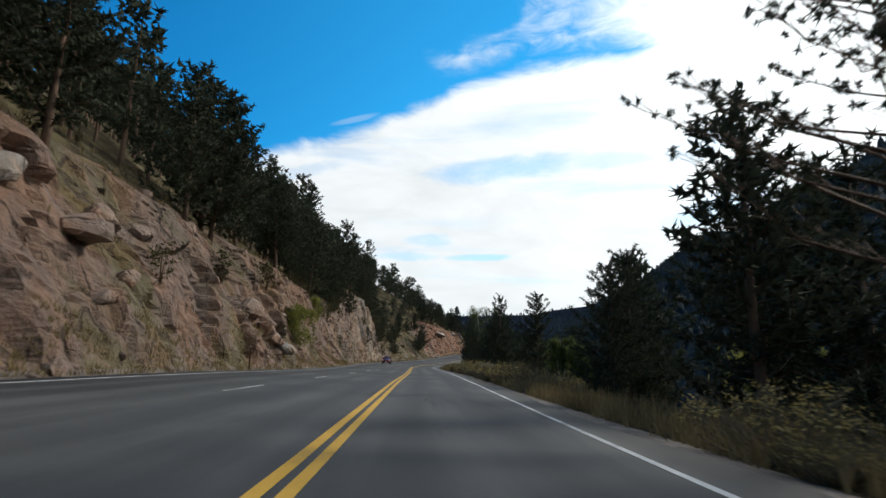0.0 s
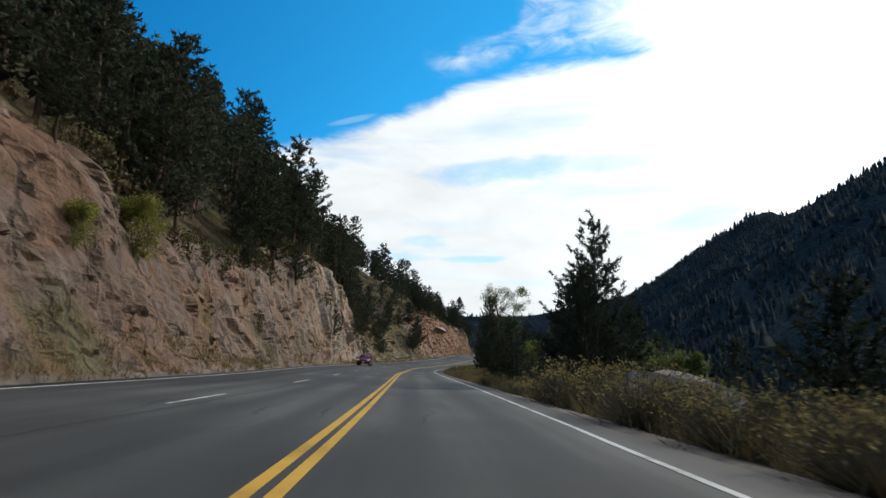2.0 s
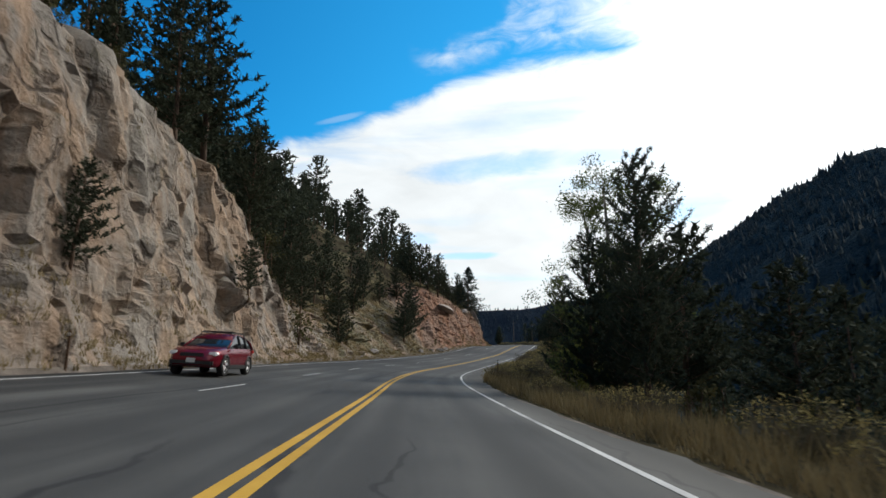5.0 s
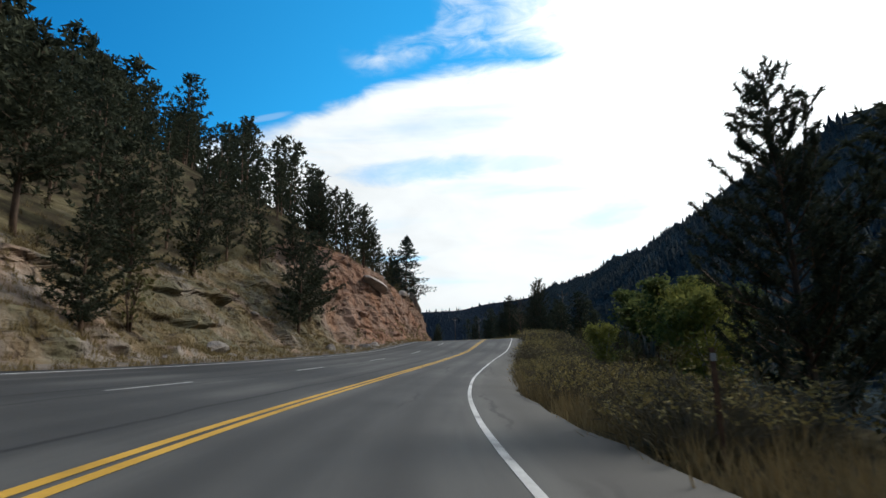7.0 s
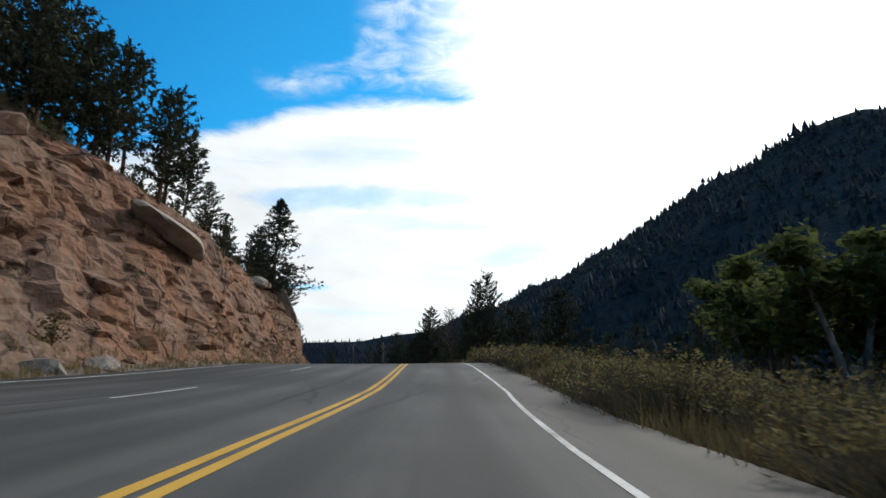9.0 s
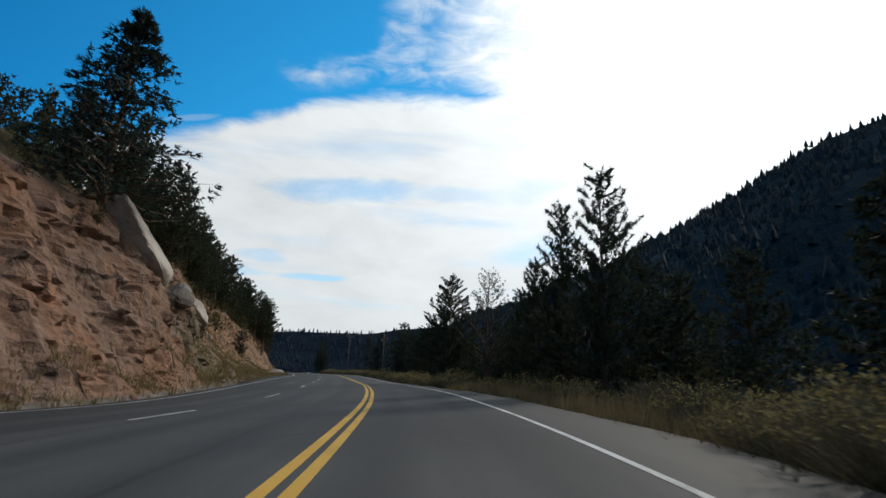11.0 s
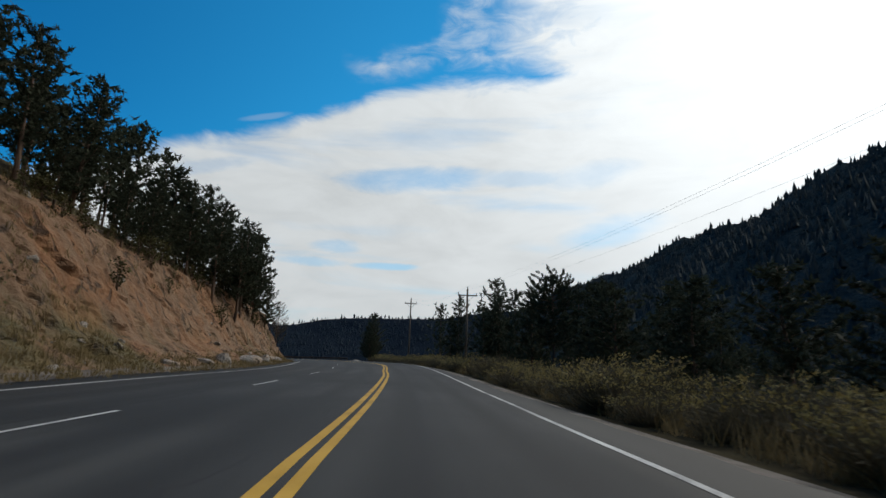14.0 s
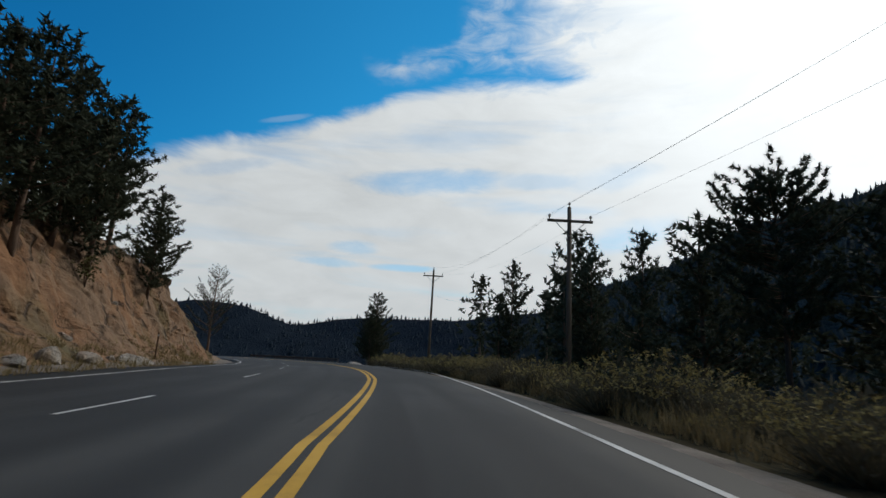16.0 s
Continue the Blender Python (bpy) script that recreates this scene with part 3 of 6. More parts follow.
def build_ground():
    s = np.concatenate([np.arange(-50, -8, 2.0), np.arange(-8, 366, 0.4), np.arange(366, 423, 2.0)])
    foot, lip, high, hill = at_s(CUT, s)
    beyond = [0.6, 1.3, 2.2, 3.2, 4.5, 6, 8, 10.5, 13.5, 17, 21, 26, 32, 40, 50, 65, 85, 110]
    n_cut = 52
    cols = [-(lip + b) for b in reversed(beyond)]
    cols += [-(foot + (lip - foot) * f) for f in np.linspace(1, 0, n_cut)]
    cols += [-(8.6 + (foot - 8.6) * f) for f in (0.8, 0.6, 0.4, 0.2)]
    cols += [np.full(len(s), c) for c in (-8.6, -4.0, 0.0, 3.0, 4.7, 5.2, 5.7, 6.3, 7, 7.8, 8.7, 9.8, 11, 12.5, 14.5, 17, 20, 23, 27, 32, 38, 46, 56, 68, 82, 100, 120, 140, 155, 165, 180, 210)]
    d = np.stack(cols, 1)
    S = np.broadcast_to(s[:, None], d.shape)
    v = land(S, d)
    rows, n = d.shape
    # joint blocks and gullies push the cut in and out
    _, side, _ = centre(s)
    c0 = len(beyond) - 4
    c1 = len(beyond) + n_cut
    tall = np.interp(s, [0, 140, 160, 190, 245, 285], [1.7, 2.2, 1.4, 1.1, 1.1, 1.6])
    for i in range(rows):
        if not -8 <= s[i] <= 366:
            continue
        out = side[i]
        steep = min(1.0, high[i] / 6) * (0.6 if 265 < s[i] < 345 else 1.0)
        loose = s[i] > 192
        for j in range(c0, c1):
            f = min(1, (j - c0 + 1) / 5) * min(1, (c1 - j) / 6)
            p = v[i, j]
            big = block_relief(p, 3.2 if loose else 2.8, 1.0, tall[i])
            mid = block_relief(p, 1.1, 9.0, tall[i] * 0.8)
            low = block_relief(p, 0.5, 4.0, 1.0)
            soft = noise.noise(Vector(p * 0.14)) * 0.9
            push = f * steep * ((0.6 if loose else 0.95 if s[i] < 52 or s[i] > 108 else 0.55) * big + 0.32 * mid + (0.10 if loose else 0.05) * low + soft)
            v[i, j, 0] += out[0] * push
            v[i, j, 1] += out[1] * push
            v[i, j, 2] += 0.25 * push
    # the bed under the carriageway lies a little lower than the asphalt
    bed = (d > -8.75) & (d < 4.75)
    v[..., 2] -= np.where(bed, 0.12, 0.0)
    faces = grid_faces(rows, n)
    me = mesh("ground", v.reshape(-1, 3), faces, [HILL, ROCK, GRAVEL, BANK, FAR_WOOD])
    slot = np.zeros(n - 1, int)
    slot[len(beyond) - 3:len(beyond) + n_cut] = 1
    slot[len(beyond) + n_cut:len(beyond) + n_cut + 10] = 2
    slot[len(beyond) + n_cut + 10:] = 3
    slot[len(beyond) + n_cut + 20:] = 4
    slots = np.tile(slot, (rows - 1, 1))
    slots[(s[:-1] > 58) & (s[:-1] < 86), len(beyond) + n_cut + 9:len(beyond) + n_cut + 13] = 2
    slots[(s[:-1] > 95) & (s[:-1] < 262), len(beyond) + n_cut + 9:len(beyond) + n_cut + 14] = 3
    me.polygons.foreach_set("material_index", slots.ravel().astype(np.int32))
    flat = np.tile(slot != 1, rows - 1)
    me.polygons.foreach_set("use_smooth", flat)
    att = me.color_attributes.new("stone", "FLOAT_COLOR", "POINT")
    tone = np.ones((rows, n, 4), np.float32)
    tone[..., :3] = stone_tone(s)[:, None, :]
    # grassed earth between the outcrops
    grassy = np.interp(s, [-50, 8, 60, 100, 112, 150, 166, 190, 196, 250, 258, 300, 312], [0.45, 0.45, 0.3, 0.2, 0.0, 0.0, 0.6, 0.6, 0.0, 0.0, 0.75, 0.6, 0.2])[:, None]
    turf = roll_noise(v[..., 0] + v[..., 2], v[..., 1], 9.0, 61) * 0.5 + roll_noise(v[..., 0], v[..., 1] + v[..., 2], 3.0, 62) * 0.25
    up = np.clip((-d - foot[:, None]) / (lip - foot)[:, None], 0, 1)
    low = np.where((S > 250) & (S < 345), np.clip((0.62 - up) * 4, 0, 1), 1.0)
    turf = (np.clip((turf + grassy - 0.35) * 3.0, 0, 1) * low)[..., None] * 0.85
    tone[..., :3] = tone[..., :3] * (1 - turf) + np.array([0.15, 0.125, 0.062]) * turf
    att.data.foreach_set("color", tone.ravel())
    tagged(new("ground", me), "rocky canyon hillside with jointed granite road cut and gravel verge", "ground", kind="structure")
    # the plain under all this, to the horizon
    a = np.linspace(0, 2 * np.pi, 65)[:-1]
    ring = np.concatenate([np.stack([np.cos(a) * r, 200 + np.sin(a) * r, np.full(64, -25.0 if r < 1500 else -60.0)], 1) for r in (300, 900, 4200)])
    f = [[b * 64 + i, b * 64 + (i + 1) % 64, (b + 1) * 64 + (i + 1) % 64, (b + 1) * 64 + i] for b in range(2) for i in range(64)] + [list(range(64))]
    tagged(new("valley_floor", mesh("valley_floor", ring, f, FAR_WOOD)), "wooded valley floor reaching to the far ridges", "ground", kind="structure")


def ribbon(s, left, right, lift=0.0, z_of=None):
    """A strip along the road between two offsets, following its cross fall."""
    p, side, fall = centre(s)
    v = []
    for d in (left, right):
        d = np.broadcast_to(np.asarray(d, float), s.shape)
        v.append(np.concatenate([p[:, :2] + side * d[:, None], (p[:, 2] + cross(s, d) + lift)[:, None]], 1))
    return v


LANE, EDGE_R, EDGE_L = 3.90, 3.90, -8.00


def build_road():
    s = np.arange(-50, 423, 1.0)
    rng = np.random.default_rng(5)
    fray = lambda: np.convolve(rng.normal(0, 0.25, len(s) + 4), np.ones(5) / 5, "valid")
    offs = [-8.7 + fray() * 0.5 - 0.9 * np.interp(s, [258, 268, 330, 345], [0, 1, 1, 0]), np.full(len(s), -7.4), np.full(len(s), -3.7), np.zeros(len(s)), np.full(len(s), 3.4), 4.75 + fray() + 0.8 * np.interp(s, [120, 145, 225, 245], [0, 1, 1, 0])]
    strips = [ribbon(s, o, o)[0] for o in offs]
    low = [a - [0, 0, 0.15] for a in (strips[0], strips[-1])]
    v = np.stack([low[0], *strips, low[1]], 1)
    rows, n = v.shape[:2]
    me = mesh("road", v.reshape(-1, 3), grid_faces(rows, n), ASPHALT)
    uv = me.uv_layers.new(name="lane")
    loop_v = np.zeros(len(me.loops), np.int32)
    me.loops.foreach_get("vertex_index", loop_v)
    d_all = np.stack([offs[0], *offs, offs[-1]], 1).ravel()
    s_all = np.repeat(s, n)
    uv.data.foreach_set("uv", np.stack([d_all[loop_v], s_all[loop_v]], 1).astype(np.float32).ravel())
    road = tagged(new("road", me), "worn grey asphalt mountain road with sealed cracks", "road", kind="structure")

    def strip(name, left, right, mat, s_list=s, label="", wobble=0.0):
        w = wobble * fray()[:len(s_list)] if wobble else 0
        a, b = ribbon(s_list, left + w, right + w, 0.006)
        k = len(s_list)
        v = np.stack([a, b], 1).reshape(-1, 3)
        return part(name, mesh(name, v, grid_faces(k, 2), mat), road, label)

    mid, out = at_s(STRAY, s)
    strip("centre_line", mid - 0.19, mid - 0.05, YELLOW, label="solid yellow line")
    strip("centre_line", mid + 0.05, mid + 0.19, YELLOW, label="solid yellow line")
    strip("edge_line", EDGE_R + out - 0.055, EDGE_R + out + 0.055, WHITE, label="white edge line", wobble=0.06)
    strip("edge_line", EDGE_L - 0.06, EDGE_L + 0.06, WHITE, label="white edge line", wobble=0.06)
    # dashes 3.7 m long, one every 12.5 m
    for k in range(-4, 36):
        a = DASH + 12.5 * k
        if -48 < a < 418:
            strip("lane_dash", -LANE - 0.045, -LANE + 0.045, WHITE, np.linspace(a - 0.3, a + 3.4, 5))


DASH = 2.7
build_ground()
build_road()


def far_ridge(name, pts, depth, label, seed):
    """A wooded ridge: crest through (azimuth, distance, height) seen from the middle of the road, falling to both sides."""
    az = np.radians(np.linspace(pts[0][0], pts[-1][0], 160))
    dist = np.interp(np.degrees(az), [p[0] for p in pts], [p[1] for p in pts])
    top = np.interp(np.degrees(az), [p[0] for p in pts], [p[2] for p in pts])
    rows = []
    for f in np.linspace(-1, 1, 25):
        r = dist + f * depth
        x, y = 15 + np.sin(az) * r, 200 + np.cos(az) * r
        z = top * (1 - abs(f)**1.2) - 30 * abs(f) + roll_noise(x, y, depth * 0.7, seed) * top * 0.09 * (1 - f * f * 0.6)
        rows.append(np.stack([x, y, z], 1))
    v = np.stack(rows, 0)
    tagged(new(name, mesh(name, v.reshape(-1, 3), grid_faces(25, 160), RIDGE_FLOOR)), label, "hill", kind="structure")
    return v


RIDGE = far_ridge("backdrop_ridge", [(-40, 1500, 150), (-10, 1500, 150), (-6, 1500, 128), (5, 1500, 150), (14, 1500, 172), (30, 1500, 240), (60, 1500, 330)], 500, "distant forested ridge, its colour tinted blue to stand for haze", 11)


def mountainside():
    """The wooded slope across the stream: a long even crest beside the valley, cut by shallow gullies."""
    y = np.arange(-160, 1001, 6.0)
    f = np.concatenate([np.linspace(0, 1, 34), [1.2, 1.6, 2.2]])
    Y, F = np.meshgrid(y, f, indexing="ij")
    crest = 96 + 0.14 * Y + roll_noise(Y, 0 * Y, 160.0, 21) * 5
    rise = np.interp(Y, [130, 210, 270, 345, 400, 430, 460, 520, 620, 700], [1.0, 2.4, 7.6, 10.6, 12.4, 12.2, 11.2, 14.0, 19.0, 25.0])
    top = 55 + 5 * np.exp(-((Y - 278) / 50)**2) + rise + roll_noise(Y, 0 * Y, 110.0, 22) * 4
    X = crest - 88 * (1 - F)
    Z = np.where(F <= 1, rise - 9 + (top + 9 - rise) * F**0.92, top - (F - 1) * 45) + roll_noise(X, Y, 45.0, 23) * 3.2 * np.clip(F * 4, 0, 1)
    v = np.stack([X, Y, Z], -1)
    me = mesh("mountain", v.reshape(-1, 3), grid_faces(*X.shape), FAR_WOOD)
    tagged(new("mountain", me), "steep forested mountainside with pale rock outcrops, haze tinted into its colour", "mountain", kind="structure")
    return v


MOUNTAIN = mountainside()


def far_conifers(name, spots, label, sides=5, material=None):
    """Many far conifers in one mesh: ragged tapering tiers on thin stems."""
    rng = np.random.default_rng(len(spots))
    verts, faces = [], []
    for x, y, z, h in spots:
        w = h * rng.uniform(0.20, 0.32)
        lean = rng.normal(0, 0.02, 2)
        low = rng.uniform(0.08, 0.3)
        for t in range(2):
            z0, z1 = h * (low + (1 - low) * t * 0.4), h * min(1.0, low + (1 - low) * (0.65 + t * 0.40))
            r = w * (1 - t * 0.36) * rng.uniform(0.8, 1.2)
            k = len(verts)
            a = rng.uniform(0, 6.28) + np.arange(sides) / sides * 6.283
            for q in a:
                rr = r * rng.uniform(0.6, 1.25)
                verts.append((x + math.cos(q) * rr + lean[0] * z0, y + math.sin(q) * rr + lean[1] * z0, z + z0 - rng.uniform(0, 0.08) * h))
            verts.append((x + lean[0] * z1, y + lean[1] * z1, z + z1))
            faces += [(k + i, k + (i + 1) % sides, k + sides) for i in range(sides)]
    tagged(new(name, mesh(name, verts, faces, material or NEEDLES, smooth=True)), label, "trees", kind="stuff")


def woods():
    rng = np.random.default_rng(8)
    spots = []
    n, m = MOUNTAIN.shape[:2]
    for _ in range(25000):
        i, j = rng.uniform(0, n - 1.01), rng.uniform(1, 35)
        i0, j0 = int(i), int(j)
        p = MOUNTAIN[i0, j0] * (1 - i % 1) + MOUNTAIN[i0 + 1, j0] * (i % 1)
        q = MOUNTAIN[i0, j0 + 1] * (1 - i % 1) + MOUNTAIN[i0 + 1, j0 + 1] * (i % 1)
        p = p * (1 - j % 1) + q * (j % 1)
        spots.append((*p[:2], p[2] - 0.4, rng.uniform(1.5, 3.0) * (1.0 if rng.random() < 0.92 else 1.5)))
    far_conifers("mountain_woods", spots, "dense dark conifer forest covering the mountainside, haze tinted into its colour", 3, MOUNT_WOOD)
    spots = []
    for _ in range(3200):
        i, j = rng.integers(2, 15), rng.integers(0, 159)
        p = RIDGE[i, j] + (RIDGE[i, j + 1] - RIDGE[i, j]) * rng.random() + (RIDGE[i + 1, j] - RIDGE[i, j]) * rng.random()
        spots.append((p[0], p[1], p[2] - 1, rng.uniform(8, 14)))
    far_conifers("ridge_woods", spots, "distant conifer forest along the ridge, tinted blue to stand for haze", 4, RIDGE_WOOD)


woods()

# what things stand on: the ground as built
GROUND = bpy.data.objects["ground"].data
CO = np.empty(len(GROUND.vertices) * 3, np.float32)
GROUND.vertices.foreach_get("co", CO)
TREE_FLOOR = BVHTree.FromPolygons(CO.reshape(-1, 3).tolist(), [tuple(p.vertices) for p in GROUND.polygons])


def drop(x, y, fallback=0.0):
    hit = TREE_FLOOR.ray_cast(Vector((x, y, 300.0)), Vector((0, 0, -1)))[0]
    return hit.z if hit else fallback


def spot(s, d):
    """Ground under s along the road and d to its right."""
    p = ground_at(s, d)
    return Vector((p.x, p.y, drop(p.x, p.y, p.z)))


class Stock:
    """Prototypes of one kind of thing: the first use stands the prototype itself, later ones are copies of it."""

    def __init__(self, makers):
        self.makers, self.made = makers, {}

    def put(self, k, m):
        k %= len(self.makers)
        if k not in self.made:
            self.made[k] = self.makers[k]()
            self.made[k].matrix_basis = m
            return self.made[k]
        return copy_thing(self.made[k], m @ Matrix.Diagonal((*(1 / q for q in self.made[k].scale), 1)))


def stand(p, scale=1.0, turn=0.0, lean=(0.0, 0.0), sink=0.0):
    sc = scale if isinstance(scale, tuple) else (scale,) * 3
    return pose(p[0], p[1], p[2] - sink, lean[0], lean[1], turn) @ Matrix.Diagonal((*sc, 1))


def blades(rng, at, aim, count, length, width, spread, loose=0.0):
    """Thin pointed blades: count at each place in at, about the directions in aim."""
    c = np.repeat(at, count, 0)
    if loose:
        c = c + rng.normal(0, loose, c.shape)
    a = np.repeat(aim, count, 0) + rng.normal(0, spread, (len(at) * count, 3))
    a /= np.linalg.norm(a, axis=1, keepdims=True) + 1e-9
    side = np.cross(a, rng.normal(0, 1, a.shape))
    side /= np.linalg.norm(side, axis=1, keepdims=True) + 1e-9
    ln = length * rng.uniform(0.6, 1.25, (len(a), 1))
    w = width * rng.uniform(0.7, 1.3, (len(a), 1))
    v = np.stack([c - side * w / 2, c + side * w / 2, c + a * ln], 1).reshape(-1, 3)
    return v, np.arange(len(v)).reshape(-1, 3)


def tube(points, radii, sides):
    """A tapered tube along points."""
    verts, faces = [], []
    pts = [Vector(p) for p in points]
    for i, (p, r) in enumerate(zip(pts, radii)):
        ax = (pts[min(i + 1, len(pts) - 1)] - pts[max(i - 1, 0)]).normalized()
        u = ax.orthogonal().normalized()
        w = ax.cross(u)
        for k in range(sides):
            a = 2 * math.pi * k / sides
            verts.append(p + (u * math.cos(a) + w * math.sin(a)) * r)
    for i in range(len(pts) - 1):
        for k in range(sides):
            faces.append((i * sides + k, i * sides + (k + 1) % sides, (i + 1) * sides + (k + 1) % sides, (i + 1) * sides + k))
    faces.append(tuple(range(sides))[::-1])
    faces.append(tuple((len(pts) - 1) * sides + k for k in range(sides)))
    return verts, faces


class Soup:
    """Collects pieces of one mesh."""

    def __init__(self):
        self.v, self.f, self.n = [], [], 0

    def add(self, v, f):
        self.v.append(np.asarray([tuple(q) for q in v], float).reshape(-1, 3))
        self.f += [tuple(int(i) + self.n for i in q) for q in f]
        self.n += len(self.v[-1])

    def mesh(self, name, material, smooth=False):
        return mesh(name, np.concatenate(self.v), self.f, material, smooth)


def spruce(seed, h, label, crown=0.05, width=0.36, branches=150, tufts=10, blade=(0.30, 0.10), count=8, start=0.12, loose=0.05):
    """A spruce: straight tapered trunk, drooping limbs in whorls, needle sprays along them."""
    def make():
        rng = np.random.default_rng(seed)
        tree = new("spruce_tree")
        bend = rng.normal(0, 0.012 * h, (9, 2)).cumsum(0) * 0.35
        bend -= bend[0]
        zs = np.linspace(-0.4, h, 9)
        trunk_at = lambda z: np.array([np.interp(z, zs, bend[:, 0]), np.interp(z, zs, bend[:, 1]), z])
        r0 = 0.012 * h + 0.06
        soup = Soup()
        soup.add(*tube([trunk_at(z) for z in zs], [r0 * (1 - 0.92 * max(z, 0) / h) + 0.012 for z in zs], 7))
        part("trunk", soup.mesh("trunk", BARK, True), tree)
        limbs, at, aim = Soup(), [], []
        for b in range(branches):
            f = (b + rng.uniform(0, 1)) / branches
            z = h * (crown + (0.985 - crown) * f)
            L, rise = width * h * (1 - f)**0.9 * rng.uniform(0.8, 1.1) + 0.15, rng.uniform(-0.25, 0.05) + 0.5 * f**3
            a = rng.uniform(0, 2 * math.pi)
            base = trunk_at(z)
            dirn = np.array([math.cos(a), math.sin(a), rise])
            mid = base + dirn * L * 0.55 + rng.normal(0, 0.05 * L, 3)
            tip = base + dirn * L + np.array([0, 0, 0.06 * L]) + rng.normal(0, 0.05 * L, 3)
            rb = 0.012 + 0.011 * L
            limbs.add(*tube([base, mid, tip], [rb, rb * 0.6, 0.008], 3))
            for q in np.linspace(start, 1.0, tufts):
                p = (mid + (tip - mid) * (q - 0.5) * 2) if q > 0.5 else base + (mid - base) * q * 2
                side = np.array([-math.sin(a), math.cos(a), 0]) * rng.normal(0, 0.16 * L * (1.15 - q * 0.5))
                at.append(p + side + rng.normal(0, 0.05, 3) + (0, 0, 0.05))
                aim.append(dirn * 0.6 + (side / (abs(L) + 0.1)) + (0, 0, -0.1))
        for q in range(3):
            at.append(trunk_at(h * (0.97 + 0.015 * q)))
            aim.append(np.array([0, 0, 1.0]))
        part("branch", limbs.mesh("branch", BARK, True), tree)
        v, f = blades(rng, np.array(at), np.array(aim), count, blade[0], blade[1], 0.4, loose)
        part("crown", mesh("crown", v, f, SPRUCE, False), tree)
        return tagged(tree, label, "tree", group="trees along the road")
    return make


def pine(seed, h, label, crown=0.15, width=0.28, limbs=44, twigs=1.5, candle=0.7, stations=4, per=7, blade=(0.30, 0.085), up=0.12, bare=0.22, spread=0.75,
         rosette=False, rounded=False, twig_wood=False, taper=0.8, name="pine_tree"):
    """A ponderosa pine: upcurved limbs with twigs that end in brushes of needles, like candles, or in round rosettes."""
    def make():
        rng = np.random.default_rng(seed)
        tree = new(name)
        bend = rng.normal(0, 0.012 * h, (9, 2)).cumsum(0) * 0.35
        bend -= bend[0]
        zs = np.linspace(-0.4, h, 9)
        trunk_at = lambda z: np.array([np.interp(z, zs, bend[:, 0]), np.interp(z, zs, bend[:, 1]), z])
        r0 = 0.011 * h + 0.05
        soup = Soup()
        soup.add(*tube([trunk_at(z) for z in zs], [r0 * (1 - 0.93 * max(z, 0) / h) + 0.012 for z in zs], 7))
        part("trunk", soup.mesh("trunk", BARK, True), tree)
        wood, at, aim = Soup(), [], []

        def brush(p, dirn, length):
            dirn = dirn / np.linalg.norm(dirn)
            for q in (1.0,) if rosette else np.linspace(0.2, 1.0, stations):
                at.append(p + dirn * length * q)
                aim.append(dirn * (0.15 if rosette else 0.6))

        one_side = rng.uniform(0, 6.283)
        for b in range(limbs):
            f = (b + rng.uniform(0, 1)) / limbs
            z = h * (crown + (0.97 - crown) * f)
            a = b * 2.4 + rng.normal(0, 0.4)
            shape = math.sin(math.pi * (0.12 + 0.80 * f))**0.6 if rounded else (1.03 - f)**taper * min(1.0, 0.55 + 2.0 * f) * 1.12
            L = width * h * shape * rng.uniform(0.65, 1.15) * (1 + 0.15 * math.cos(a - one_side)) + 0.2
            dirn = np.array([math.cos(a), math.sin(a), up + rng.uniform(-0.15, 0.28) + (0.2 if rounded else 0.5) * f])
            base = trunk_at(z)
            mid = base + dirn * L * 0.55 + rng.normal(0, 0.05 * L, 3)
            tip = base + dirn * L + np.array([0, 0, 0.2 * L]) + rng.normal(0, 0.06 * L, 3)
            rb = 0.010 + 0.012 * L
            wood.add(*tube([base, mid, tip], [rb, rb * 0.6, 0.008], 3))
            side = np.array([-math.sin(a), math.cos(a), 0])
            for q in np.linspace(bare, 1.0, max(2, int(L * twigs * rng.uniform(0.8, 1.3)))):
                p = (mid + (tip - mid) * (q - 0.55) / 0.45) if q > 0.55 else base + (mid - base) * q / 0.55
                way = side * rng.uniform(-1.0, 1.0) + np.array([math.cos(a), math.sin(a), 0]) * 0.55 + (0, 0, rng.uniform(0.25, 0.95))
                n = candle * rng.uniform(0.6, 1.35) * (1.15 - 0.3 * q)
                brush(p, way, n)
                if twig_wood:
                    wood.add(*tube([p, p + way / np.linalg.norm(way) * n * 0.95], [0.014, 0.007], 3))
        for q in range(3):
            brush(trunk_at(h * (0.90 + 0.035 * q)), np.array([rng.normal(0, 0.25), rng.normal(0, 0.25), 1.0]), candle * 1.1)
        part("branch", wood.mesh("branch", BARK, True), tree)
        v, f = blades(rng, np.array(at), np.array(aim), per, blade[0], blade[1], spread, 0.02)
        part("crown", mesh("crown", v, f, NEEDLES, False), tree)
        return tagged(tree, label, "tree", group="trees along the road")
    return make


PINES = Stock([pine(11 + k, 12.0, "dark green ponderosa pine with a dense ragged crown on the hillside",
                    crown=(0.08, 0.16, 0.06, 0.2, 0.12, 0.08)[k], width=(0.24, 0.22, 0.26, 0.21, 0.23, 0.25)[k], limbs=(56, 52, 60, 50, 54, 58)[k],
                    twigs=2.6, stations=3, per=7, blade=(0.42, 0.155), bare=0.1) for k in range(6)])
